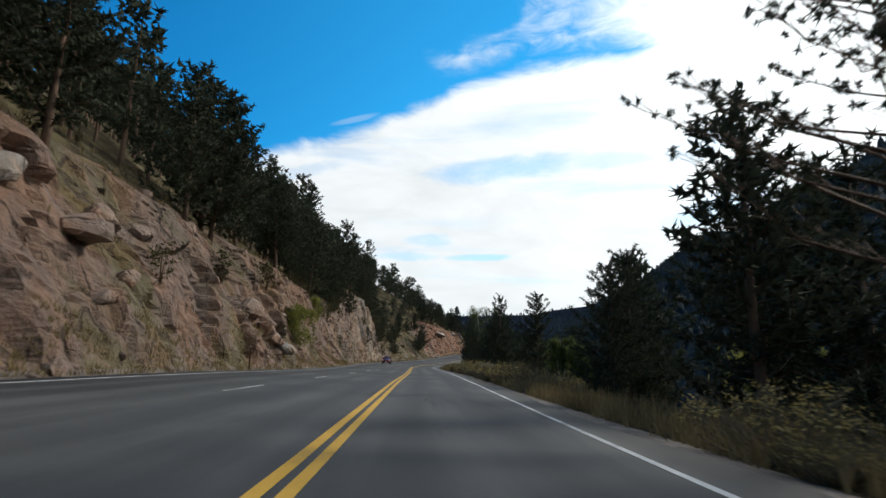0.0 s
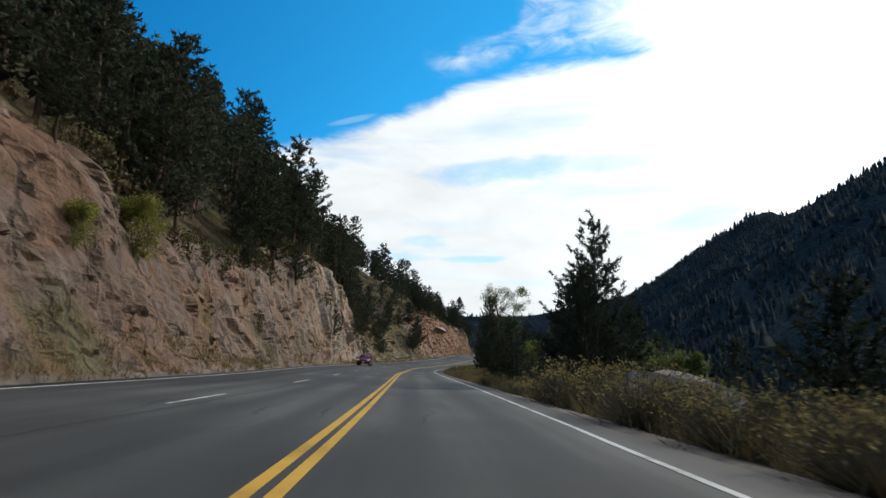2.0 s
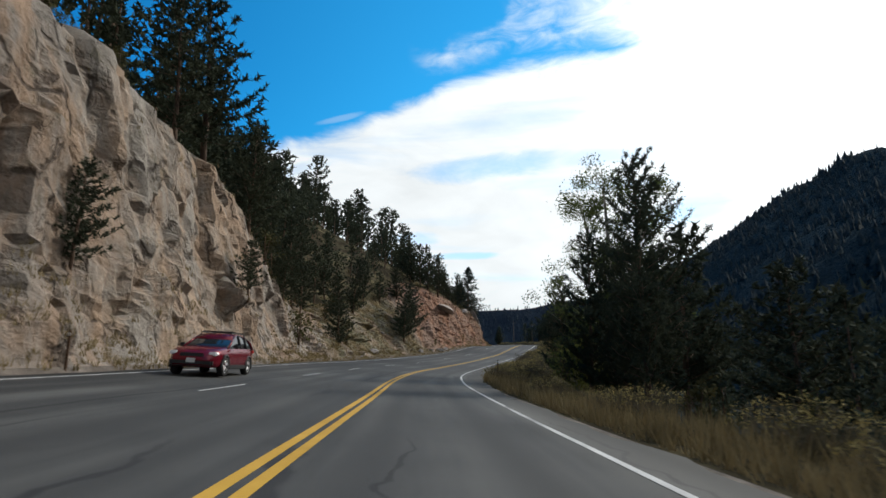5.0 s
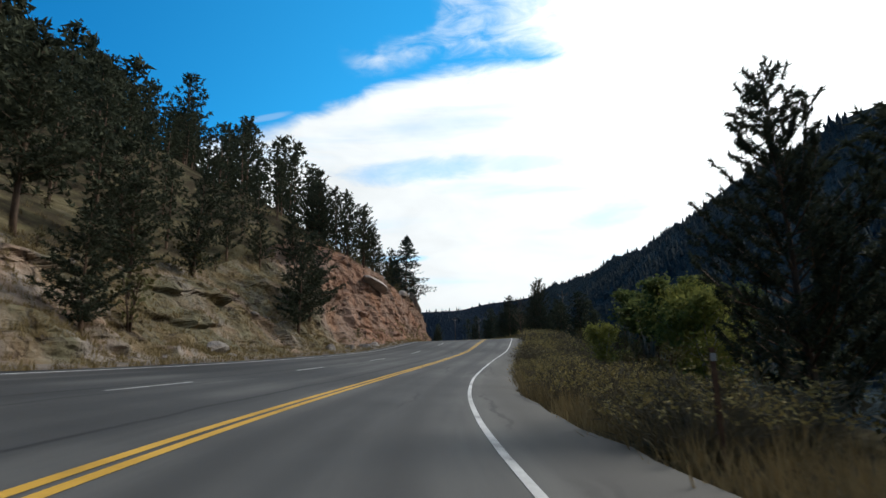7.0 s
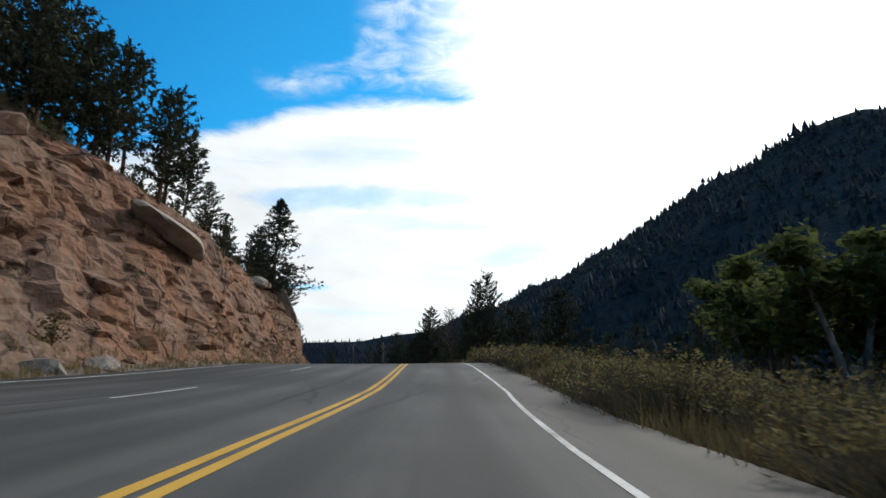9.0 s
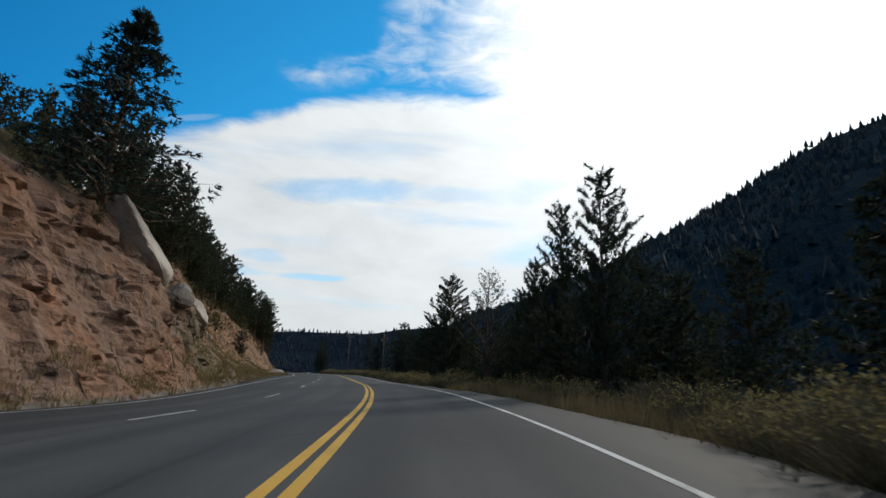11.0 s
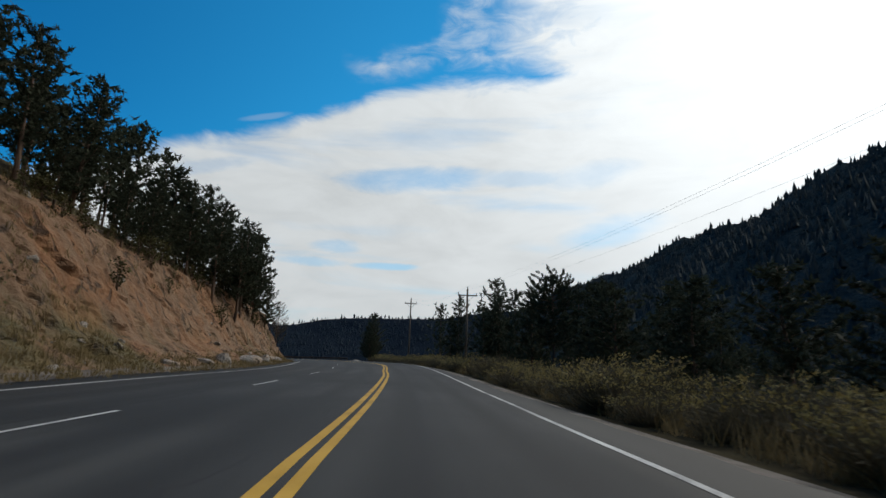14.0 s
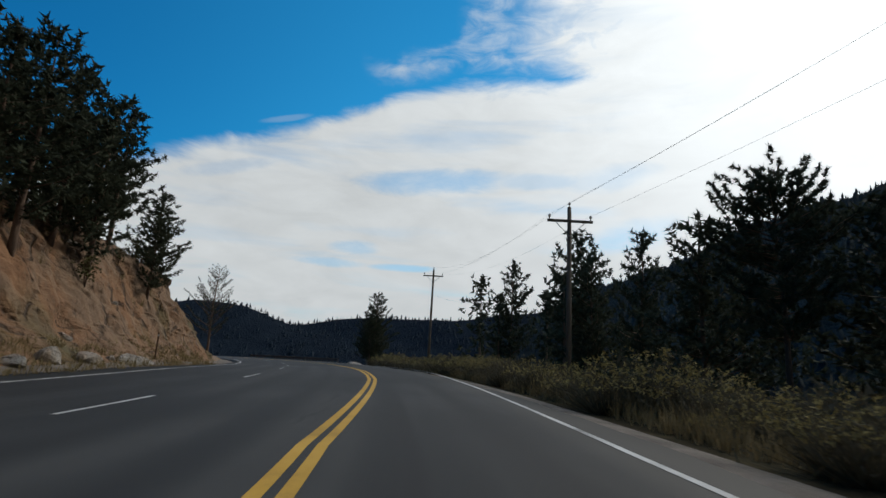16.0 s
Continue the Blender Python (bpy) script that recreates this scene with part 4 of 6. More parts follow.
NEAR_PINES = Stock([pine(31 + k, 12.0, "dark ponderosa pine with lobed upswept needle clumps beside the road",
                         crown=(0.05, 0.08)[k], width=0.24, limbs=78, twigs=3.4, candle=0.72, stations=4, per=13, blade=(0.29, 0.062), up=0.2, bare=0.08, spread=0.75) for k in range(2)])
OPEN_PINES = Stock([pine(81 + k, 12.0, "sparse ponderosa pine with bare limbs and tufted tips beside the road",
                         crown=(0.26, 0.2)[k], width=0.31, limbs=62, twigs=6.0, candle=0.55, per=32, blade=(0.17, 0.026), up=0.38, bare=0.35, spread=1.0, rosette=True, twig_wood=True, taper=0.9) for k in range(2)])
BROAD_PINES = Stock([pine(95 + k, 12.0, "broad ponderosa pine with upswept limbs and dense needle clumps", crown=0.06, width=0.315, limbs=92, twigs=4.0, candle=0.75,
                          stations=6, per=10, blade=(0.25, 0.058), up=0.22, bare=0.2, spread=0.75, twig_wood=True, taper=1.0) for k in range(2)])
ROUND_PINES = Stock([pine(91, 12.0, "round-headed ponderosa pine with open limbs under its crown", crown=0.38, width=0.24, limbs=90, twigs=3.2, candle=0.5, stations=4, per=14,
                          blade=(0.26, 0.075), up=0.05, bare=0.25, rounded=True)])
SPRUCES = Stock([spruce(61 + k, 12.0, "blue-green spruce with a pointed conical crown") for k in range(2)])


def forest_pines():
    """Meshes of plainer pines for the depth of the forest: outline arrays of crown and wood."""
    kinds = []
    for k in range(4):
        make = pine(41 + k, 12.0, "", crown=(0.12, 0.2, 0.1, 0.16)[k], width=0.24, limbs=38, twigs=1.1, candle=0.8, stations=2, per=5, blade=(0.62, 0.32), spread=0.85, bare=0.1)
        tree = make()
        got = {}
        for ob in list(tree.children):
            me = ob.data
            v = np.empty(len(me.vertices) * 3, np.float32)
            me.vertices.foreach_get("co", v)
            got[ob.name.split(".")[0]] = (v.reshape(-1, 3), [tuple(p.vertices) for p in me.polygons])
            bpy.data.objects.remove(ob)
            bpy.data.meshes.remove(me)
        bpy.data.objects.remove(tree)
        kinds.append(got)
    return kinds


FOREST = forest_pines()


def forest(name, spots, label, thin=1):
    """One mesh of many pines; spots: place, size, turn. Thinned trees have fewer, larger sprays."""
    rng = np.random.default_rng(len(spots))
    verts, tris, slots, n = [], [], [], 0
    for p, sc, turn in spots:
        kind = FOREST[int(rng.integers(0, 4))]
        c, sn = math.cos(turn), math.sin(turn)
        for key, slot in (("crown", 0), ("trunk", 1)):
            v, f = kind[key]
            if thin > 1 and key == "crown":
                tri = v.reshape(-1, 3, 3)[int(rng.integers(0, thin))::thin]
                mid = tri.mean(1, keepdims=True)
                v = (mid + (tri - mid) * thin**0.5 * 1.1).reshape(-1, 3)
                f = np.arange(len(v)).reshape(-1, 3).tolist()
            w = v * sc
            verts.append(np.stack([w[:, 0] * c - w[:, 1] * sn + p[0], w[:, 0] * sn + w[:, 1] * c + p[1], w[:, 2] + p[2]], 1))
            tris += [tuple(i + n for i in q) for q in f]
            slots += [slot] * len(f)
            n += len(v)
    me = mesh(name, np.concatenate(verts), tris, [NEEDLES, BARK], False)
    me.polygons.foreach_set("material_index", np.array(slots, np.int32))
    tagged(new(name, me), label, "trees", kind="stuff")


def broadleaf(seed, h, label, leaves, bark, width=0.34, branches=30, leaf=0.15, count=34, name="cottonwood_tree", sparse=1.0, low=0.28):
    """A leafy tree: forked stems, twigs and small leaves in loose clouds."""
    def make():
        rng = np.random.default_rng(seed)
        tree = new(name)
        wood, at = Soup(), []
        stems = 3
        for s in range(stems):
            a = s * 2.1 + rng.uniform(0, 1)
            out = np.array([math.cos(a), math.sin(a), 0]) * h * 0.11 * rng.uniform(0.5, 1.2)
            pts = [np.array([0, 0, -0.4]) + out * 0.1, out * 0.4 + (0, 0, h * 0.3), out * 1.0 + (0, 0, h * 0.62), out * 1.5 + (0, 0, h * 0.84)]
            r = 0.010 * h + 0.03
            wood.add(*tube(pts, [r, r * 0.8, r * 0.5, 0.015], 6))
            for b in range(branches // stems):
                f = rng.uniform(low, 1.0)
                k = min(2, int(f * 3))
                p = pts[k] + (pts[k + 1] - pts[k]) * (f * 3 - k)
                q = rng.uniform(0, 6.28)
                L = width * h * (1.05 - f * 0.75) * rng.uniform(0.5, 1.1)
                tip = p + np.array([math.cos(q), math.sin(q), rng.uniform(0.2, 0.9)]) * L
                wood.add(*tube([p, (p + tip) / 2 + rng.normal(0, 0.06 * L, 3), tip], [0.012 + 0.01 * L, 0.012, 0.005], 3))
                for w in np.linspace(0.35, 1.05, 4):
                    at.append(p + (tip - p) * w + rng.normal(0, 0.12 * L, 3))
        part("trunk", wood.mesh("trunk", bark, True), tree)
        at = np.array(at)
        at = np.repeat(at, max(1, int(count * sparse)), 0)
        at = at + rng.normal(0, 0.26 * width / 0.34, at.shape) * (h / 8)**0.5
        n1 = rng.normal(0, 1, at.shape)
        n1 /= np.linalg.norm(n1, axis=1, keepdims=True)
        n2 = np.cross(n1, rng.normal(0, 1, at.shape))
        n2 /= np.linalg.norm(n2, axis=1, keepdims=True)
        sz = leaf * rng.uniform(0.6, 1.3, (len(at), 1))
        v = np.stack([at - n1 * sz, at + n2 * sz * 0.6, at + n1 * sz, at - n2 * sz * 0.6], 1).reshape(-1, 3)
        part("crown", mesh("crown", v, np.arange(len(v)).reshape(-1, 4), leaves, False), tree)
        return tagged(tree, label, "tree", group="trees along the road")
    return make


COTTONWOODS = Stock([broadleaf(5, 10.0, "tall cottonwood with thin grey-green leaves beside the stream", LEAVES, PALE_BARK, leaf=0.13, count=48, sparse=0.75),
                     broadleaf(6, 8.0, "green aspen with pale stems below the road bank", LEAVES, PALE_BARK, width=0.26, name="aspen_tree"),
                     broadleaf(9, 16.0, "tall cottonwood with a broad full crown below the road bank", LEAVES, PALE_BARK, width=0.24, branches=60, leaf=0.062, count=120, low=0.12)])
WILLOWS = Stock([broadleaf(7 + k, 5.0, "yellow-green willow thicket turning with autumn", AUTUMN, PALE_BARK, width=0.42, branches=42, leaf=0.10, count=30, name="willow_tree", low=0.03) for k in range(2)])
SCRUB_TREES = Stock([broadleaf(17 + k, 3.0, "low dull green scrub on the rocky slope", OLIVE, BARK, width=0.5, branches=12, leaf=0.14, count=5, name="scrub_bush", low=0.05) for k in range(2)])

# ---------------------------------------------------------------- single trees that stand out: x, y, height of the top
rng_t = np.random.default_rng(77)


def tree_to(stock, k, s, d, top, nominal=12.0, wide=1.0, turn=None):
    """A tree at s along the road and d to its right whose top stands that high over the road."""
    p = spot(s, d)
    road_z = float(centre(np.array([s]))[0][0, 2])
    sc = max(0.2, (road_z + top - p.z) / nominal)
    return stock.put(k, stand(p, (sc * wide, sc * wide, sc), rng_t.uniform(0, 360) if turn is None else turn, sink=0.05))


for k, (s, d, top, wide) in enumerate([
        (29.1, 11.0, 6.4, 1.1), (32.5, 13.3, 7.6, 1.1), (44.8, 10.3, 6.6, 1.1), (71.2, 11.2, 9.4, 0.85), (69.8, 10.2, 6.4, 0.8), (74.5, 11.4, 7.4, 1.1), (78.5, 12.5, 7.6, 1.2), (82.0, 13.5, 7.0, 1.2), (54.0, 16.5, 4.6, 1.2), (62.0, 18.0, 4.8, 1.2), (78.0, 15.5, 5.0, 1.2),
        (90.0, 14.5, 5.0, 1.2), (98.0, 18.0, 5.6, 1.2), (35.0, 14.5, 8.0, 1.0), (37.5, 15.5, 7.8, 1.1), (126.6, 12.1, 11.0, 0.85), (130.5, 15.5, 8.0, 1.2), (136.0, 16.0, 8.0, 1.2), (136.5, 12.0, 9.2, 0.9), (134.0, 13.4, 8.0, 1.0), (120.0, 15.0, 4.5, 1.2), (157.0, 17.0, 8.0, 1.1),
        (243.0, 14.0, 7.0, 1.2), (239.0, 10.0, 10.4, 0.8), (244.1, 10.0, 10.4, 0.8), (249.2, 10.2, 8.2, 0.85), (258.0, 11.8, 7.6, 0.9), (233.0, 12.5, 5.5, 1.1), (239.5, 14.0, 6.0, 1.1), (264.0, 13.0, 5.5, 1.3), (271.0, 14.0, 4.8, 1.4), (278.0, 15.0, 5.2, 1.4), (285.0, 14.5, 4.8, 1.4), (292.0, 16.0, 5.4, 1.4), (299.0, 16.0, 5.2, 1.4), (274.0, 19.0, 6.0, 1.4), (282.0, 20.0, 6.2, 1.4), (267.0, 18.0, 7.0, 1.3), (230.0, 15.0, 7.0, 1.3),
        (328.0, 24.0, 10.0, 1.3), (321.0, 21.0, 8.5, 1.4), (315.0, 19.0, 7.5, 1.4), (309.0, 20.0, 7.0, 1.4), (303.0, 18.5, 6.5, 1.4), (332.5, 18.0, 9.3, 1.1), (338.0, 18.0, 9.8, 0.8),
        (350.5, 20.7, 13.2, 1.0), (347.0, 19.5, 10.4, 1.0), (356.0, 16.2, 10.9, 0.85), (342.0, 29.0, 11.0, 1.1), (374.2, 7.6, 9.0, 1.0), (372.5, 6.6, 7.0, 1.1), (377.0, 8.4, 6.0, 1.2)]):
    tree_to(NEAR_PINES if d < 13.5 and wide < 1.6 and top > 6 else PINES, k, s, d, top, wide=wide)
tree_to(OPEN_PINES, 0, 8.6, 9.6, 11.5, wide=1.0, turn=40)
tree_to(ROUND_PINES, 0, 328.0, 18.6, 10.5, wide=0.85, turn=80)
tree_to(OPEN_PINES, 1, 362.0, -11.0, 8.4, wide=0.9, turn=10)
tree_to(BROAD_PINES, 0, 266.5, 8.0, 10.0, wide=1.0, turn=120)
tree_to(BROAD_PINES, 1, 155.5, 12.5, 8.6, wide=0.8, turn=30)
tree_to(NEAR_PINES, 0, 22.0, 14.5, 9.5, wide=1.25)
tree_to(NEAR_PINES, 1, 20.0, 17.5, 9.0, wide=1.3)
tree_to(OPEN_PINES, 1, 255.0, 8.4, 8.5, wide=0.9, turn=10)
tree_to(COTTONWOODS, 2, 142.0, 15.2, 17.5, 16.0, 1.15)
tree_to(COTTONWOODS, 1, 40.0, 11.0, 3.8, 8.0, 0.8)
tree_to(COTTONWOODS, 1, 37.5, 11.6, 3.2, 8.0, 0.8)
tree_to(WILLOWS, 1, 147.0, 12.8, 2.6, 5.0, 0.9)
tree_to(WILLOWS, 0, 150.0, 14.5, 3.0, 5.0, 0.9)
tree_to(COTTONWOODS, 1, 71.0, 16.4, 3.2, 8.0)
tree_to(COTTONWOODS, 0, 84.0, 20.6, 3.8, 10.0)
tree_to(COTTONWOODS, 0, 200.0, 26.0, 6.0, 10.0, 1.1)
tree_to(COTTONWOODS, 1, 187.0, 17.6, 7.1, 8.0, 1.5)
tree_to(COTTONWOODS, 1, 201.0, 18.2, 6.8, 8.0, 1.5)
tree_to(COTTONWOODS, 1, 206.0, 18.6, 6.4, 8.0, 1.5)
tree_to(COTTONWOODS, 1, 199.5, 21.5, 7.3, 8.0, 1.4)
tree_to(COTTONWOODS, 1, 211.0, 20.5, 6.4, 8.0, 1.4)
tree_to(WILLOWS, 1, 180.5, 18.0, 4.9, 5.0, 1.0)
tree_to(COTTONWOODS, 1, 206.0, 24.0, 5.5, 8.0, 1.2)
tree_to(COTTONWOODS, 0, 212.0, 22.0, 5.5, 10.0, 1.2)
tree_to(WILLOWS, 0, 183.0, 17.4, 5.2, 5.0, 1.0)
tree_to(WILLOWS, 1, 183.5, 11.8, 2.6, 5.0, 1.1)
tree_to(WILLOWS, 0, 31.0, 21.5, 3.0, 5.0)
tree_to(WILLOWS, 1, 192.0, 20.0, 3.4, 5.0, 1.2)
tree_to(SPRUCES, 0, 245.0, -14.0, 20.2, wide=1.2)
for k, (s, d, top) in enumerate([(34.0, -13.8, 19.6), (104.5, -13.5, 27.1), (120.0, -24.5, 39.5), (123.7, -27.3, 43.0), (130.0, -38.0, 50.0), (101.0, -15.5, 24.0), (211.0, -18.8, 21.0),
                                 (229.0, -51.0, 48.0), (222.0, -37.0, 36.5), (327.5, -14.0, 12.8), (330.2, -14.0, 13.9), (334.0, -14.4, 13.6), (336.0, -13.4, 13.4), (339.5, -14.0, 14.6), (343.5, -12.6, 9.6), (324.0, -15.5, 14.5), (320.0, -17.0, 15.0),
                                 (212.5, -22.0, 24.2), (208.5, -16.5, 19.0), (213.5, -15.7, 18.2), (220.5, -15.0, 13.8), (224.0, -14.5, 12.3), (205.0, -19.0, 20.5),
                                 (272.2, -18.0, 18.2), (248.0, -17.5, 16.5), (251.0, -16.5, 16.2), (256.0, -17.5, 17.0), (260.0, -16.6, 16.0), (255.0, -13.6, 14.2), (265.0, -18.5, 17.0), (269.0, -17.6, 15.0), (274.0, -18.4, 13.6), (279.0, -18.2, 13.5), (302.0, -18.6, 13.0), (309.0, -18.0, 12.0), (316.0, -17.4, 12.0), (322.0, -17.0, 13.0), (281.2, -18.0, 14.0), (285.0, -20.0, 15.5), (289.0, -19.0, 14.0), (294.0, -21.0, 15.0), (299.8, -22.0, 16.0), (306.0, -20.0, 13.5), (312.0, -18.0, 12.0)]):
    tree_to(PINES, k, s, d, top, wide=1.05)

# ---------------------------------------------------------------- the forest above the cut
rng_f = np.random.default_rng(303)
DEEP = []
for s in np.arange(-6, 352, 4.4):
    for far in (1.4, 4.6, 8.0, 12.0, 16.5, 21.5, 27.0, 33.0):
        a = s + rng_f.uniform(-2.0, 2.0)
        b = far + rng_f.uniform(-1.5, 1.5)
        bare = 148 < a < 190 and far < 14 or a > 305 and far > 12 or 88 < a < 112 and far < 7
        if 224 < a < 259 or rng_f.random() < (0.55 if bare else 0.26 if far < 3 else 0.16):
            continue
        lip = np.interp(a, CUT[:, 0], CUT[:, 2])
        p = spot(a, -(lip + b))
        h = rng_f.uniform(7.0, 12.5) * (0.8 if a > 255 else 0.72 if 183 < a < 226 and far < 12 else 1.0)
        if far < 3:
            PINES.put(int(rng_f.integers(0, 30)), stand(p, (h / 12 * rng_f.uniform(0.95, 1.2),) * 2 + (h / 12,), rng_f.uniform(0, 360), rng_f.normal(0, 2, 2), 0.1))
        else:
            DEEP.append((p, h / 12, rng_f.uniform(0, 6.28)))
# along the stream on the valley side
for s in np.arange(-4, 414, 6.0):
    for far in (12.5, 17.0, 22.0, 28.0, 35.0):
        a, b = s + rng_f.uniform(-3, 3), far + rng_f.uniform(-2.0, 2.0)
        if far < 15 and a > 20:
            continue
        clear = 155 < a < 245 and far < 20 or 268 < a < 345 and far < 20 or a > 345 and far < 16 or a > 366
        if rng_f.random() < (0.94 if clear else 0.25):
            continue
        p = spot(a, b)
        h = rng_f.uniform(6.5, 11.0) * (0.7 if 265 < a < 345 and far < 25 or 160 < a < 245 else 0.6 if 45 < a < 165 and far < 26 else 1)
        if far < 15:
            PINES.put(int(rng_f.integers(0, 30)), stand(p, (h / 12 * 1.15,) * 2 + (h / 12,), rng_f.uniform(0, 360), rng_f.normal(0, 1.5, 2), 0.1))
        else:
            DEEP.append((p, h / 12, rng_f.uniform(0, 6.28)))
forest("forest", DEEP, "deep pine forest on the slopes beside the road")
HIGH = []
for k in range(520):
    s, far = rng_f.uniform(0, 345), rng_f.uniform(36, 105)
    if s > 300 and far > 40:
        continue
    HIGH.append((ground_at(s, -(np.interp(s, CUT[:, 0], CUT[:, 2]) + far)), rng_f.uniform(0.65, 1.1), rng_f.uniform(0, 6.28)))
forest("hill_woods", HIGH, "dense pine forest on the upper hillside", 4)
# small pines and scrub on the cut and its foot
for k, (s, d, h) in enumerate([(150, -13, 5), (158, -15, 6), (163, -12.6, 5.5), (170, -16, 7), (187, -13.2, 8), (191, -14, 8.5), (120, -10.6, 4), (137, -10.2, 4), (99, -11.5, 4.5), (60, -12, 4), (291, -14.2, 3.2), (84, -12.2, 3.4)]):
    p = spot(s, d)
    PINES.put(k, stand(p, (h / 12 * 1.2,) * 2 + (h / 12,), k * 77.0, sink=0.1))
for k, (s, d, sc) in enumerate([(52, -10.6, 1.5), (66, -11.7, 1.2), (48, -12.4, 0.9), (60, -10.8, 0.7), (36, -12, 0.8), (27, -11.5, 0.7), (15, -12.5, 0.9), (84, -10.6, 0.6), (112, -10.4, 0.7), (146, -13, 1.0), (153, -12.6, 1.2), (167, -13.4, 1.1),
                                (173, -18.5, 1.2), (180, -19, 1.1), (200, -12.2, 0.5), (272, -14.5, 0.9), (281, -15.5, 0.8), (291, -13.8, 0.6), (304, -15.5, 0.7), (322, -14, 0.7), (335, -13, 0.6), (262, -12.5, 0.8)]):
    p = spot(s, d)
    stock = WILLOWS if k in (0, 1, 3) else SCRUB_TREES
    stock.put(k, stand(p, sc * (0.55 if stock is WILLOWS else 1.0), k * 51.0, sink=0.1))
for k in range(170):
    s = rng_f.uniform(-4, 345)
    lip = np.interp(s, CUT[:, 0], CUT[:, 2])
    p = spot(s, -(lip + rng_f.uniform(-1.0, 13)))
    SCRUB_TREES.put(k, stand(p, rng_f.uniform(0.25, 0.6), rng_f.uniform(0, 360), sink=0.08))

for k in range(90):
    s = rng_f.uniform(255, 345) if k < 55 else rng_f.uniform(62, 112)
    p = spot(s, -(np.interp(s, CUT[:, 0], CUT[:, 2]) + rng_f.uniform(-0.4, 1.6)))
    SCRUB_TREES.put(k, stand(p, rng_f.uniform(0.35, 0.7), rng_f.uniform(0, 360), sink=0.1))
# low growth on the flat beside the stream
for k in range(120):
    s = rng_f.uniform(95, 262)
    p = spot(s, rng_f.uniform(11.0, 24.0))
    SCRUB_TREES.put(k, stand(p, rng_f.uniform(0.4, 0.85), rng_f.uniform(0, 360), sink=0.08))

# ---------------------------------------------------------------- low growth along the verges


def rabbitbrush(seed, bloom=True, fine=True):
    def make():
        rng = np.random.default_rng(seed)
        bush = new("rabbitbrush")
        n = 90 if fine else 46
        a, t = rng.uniform(0, 6.283, n), np.sqrt(rng.uniform(0, 1, n))
        aim = np.stack([np.cos(a) * t * 0.9, np.sin(a) * t * 0.9, np.full(n, 0.75)], 1)
        at = np.stack([np.cos(a) * t * 0.18, np.sin(a) * t * 0.18, np.full(n, -0.05)], 1)
        v, f = blades(rng, at, aim, 5, 0.84, 0.020 if fine else 0.038, 0.24)
        tips = v[2::3]
        v2, f2 = blades(rng, tips[::2] * 0.88, aim.repeat(5, 0)[::2], 3 if fine else 2, 0.15, 0.020 if fine else 0.045, 0.6, 0.05)
        part("foliage", mesh("foliage", np.concatenate([v, v2]), np.concatenate([f, f2 + len(v)]), BRUSH, False), bush)
        wood = Soup()
        for k in range(5):
            q = rng.uniform(0, 6.283)
            wood.add(*tube([(0, 0, -0.1), (math.cos(q) * 0.12, math.sin(q) * 0.12, 0.2), (math.cos(q) * 0.3, math.sin(q) * 0.3, 0.42)], [0.02, 0.014, 0.006], 4))
        part("stem", wood.mesh("stem", BARK, True), bush)
        if bloom:
            top = tips[(tips[:, 2] > 0.47)][::2]
            v3, f3 = blades(rng, top, np.tile([[0, 0, 0.6]], (len(top), 1)), 5, 0.05, 0.032, 1.0, 0.032)
            tagged(part("bloom", mesh("bloom", v3, f3, BLOOM, False), bush), "faded yellow flower heads", kind="stuff")
            label = "rounded rabbitbrush with faded yellow flower heads on the gravel verge"
        else:
            label = "grey-green rabbitbrush without flowers on the gravel verge"
        return tagged(bush, label, "bush", group="bushes on the verge")
    return make


BUSHES = Stock([rabbitbrush(200 + k, k != 3) for k in range(5)])
BACK_BUSHES = Stock([rabbitbrush(220 + k, k != 1, False) for k in range(3)])
rng_b = np.random.default_rng(9)
for s in np.arange(-2, 372, 1.5):
    near = 5.7 if s < 100 else 6.4 if s < 165 else 6.0
    near += 0.9 * (225 < s < 262)
    near += 0.5 * (s > 262)
    gap = s < 22 or 66 < s < 116 or 128 < s < 142 or 236 < s < 262
    for row in range(4 if 150 < s < 235 or s > 268 else 2):
        if rng_b.random() < (0.85 if gap else (0.30 if s > 150 else 0.48) + 0.06 * row):
            continue
        d = near + 0.5 + row * 1.25 + rng_b.uniform(-0.4, 0.5)
        p = spot(s + rng_b.uniform(-0.7, 0.7), d)
        sc = rng_b.choice([0.5, 0.7, 0.85, 1.0, 1.15, 1.3]) * rng_b.uniform(0.85, 1.15) * (1.3 if s > 262 else 1.15 if s > 150 else 1.25 if s < 66 else 1.0)
        (BUSHES if row < 2 else BACK_BUSHES).put(int(rng_b.integers(0, 30)), stand(p, (sc * 1.15, sc * 1.15, sc), rng_b.uniform(0, 360), sink=0.03))


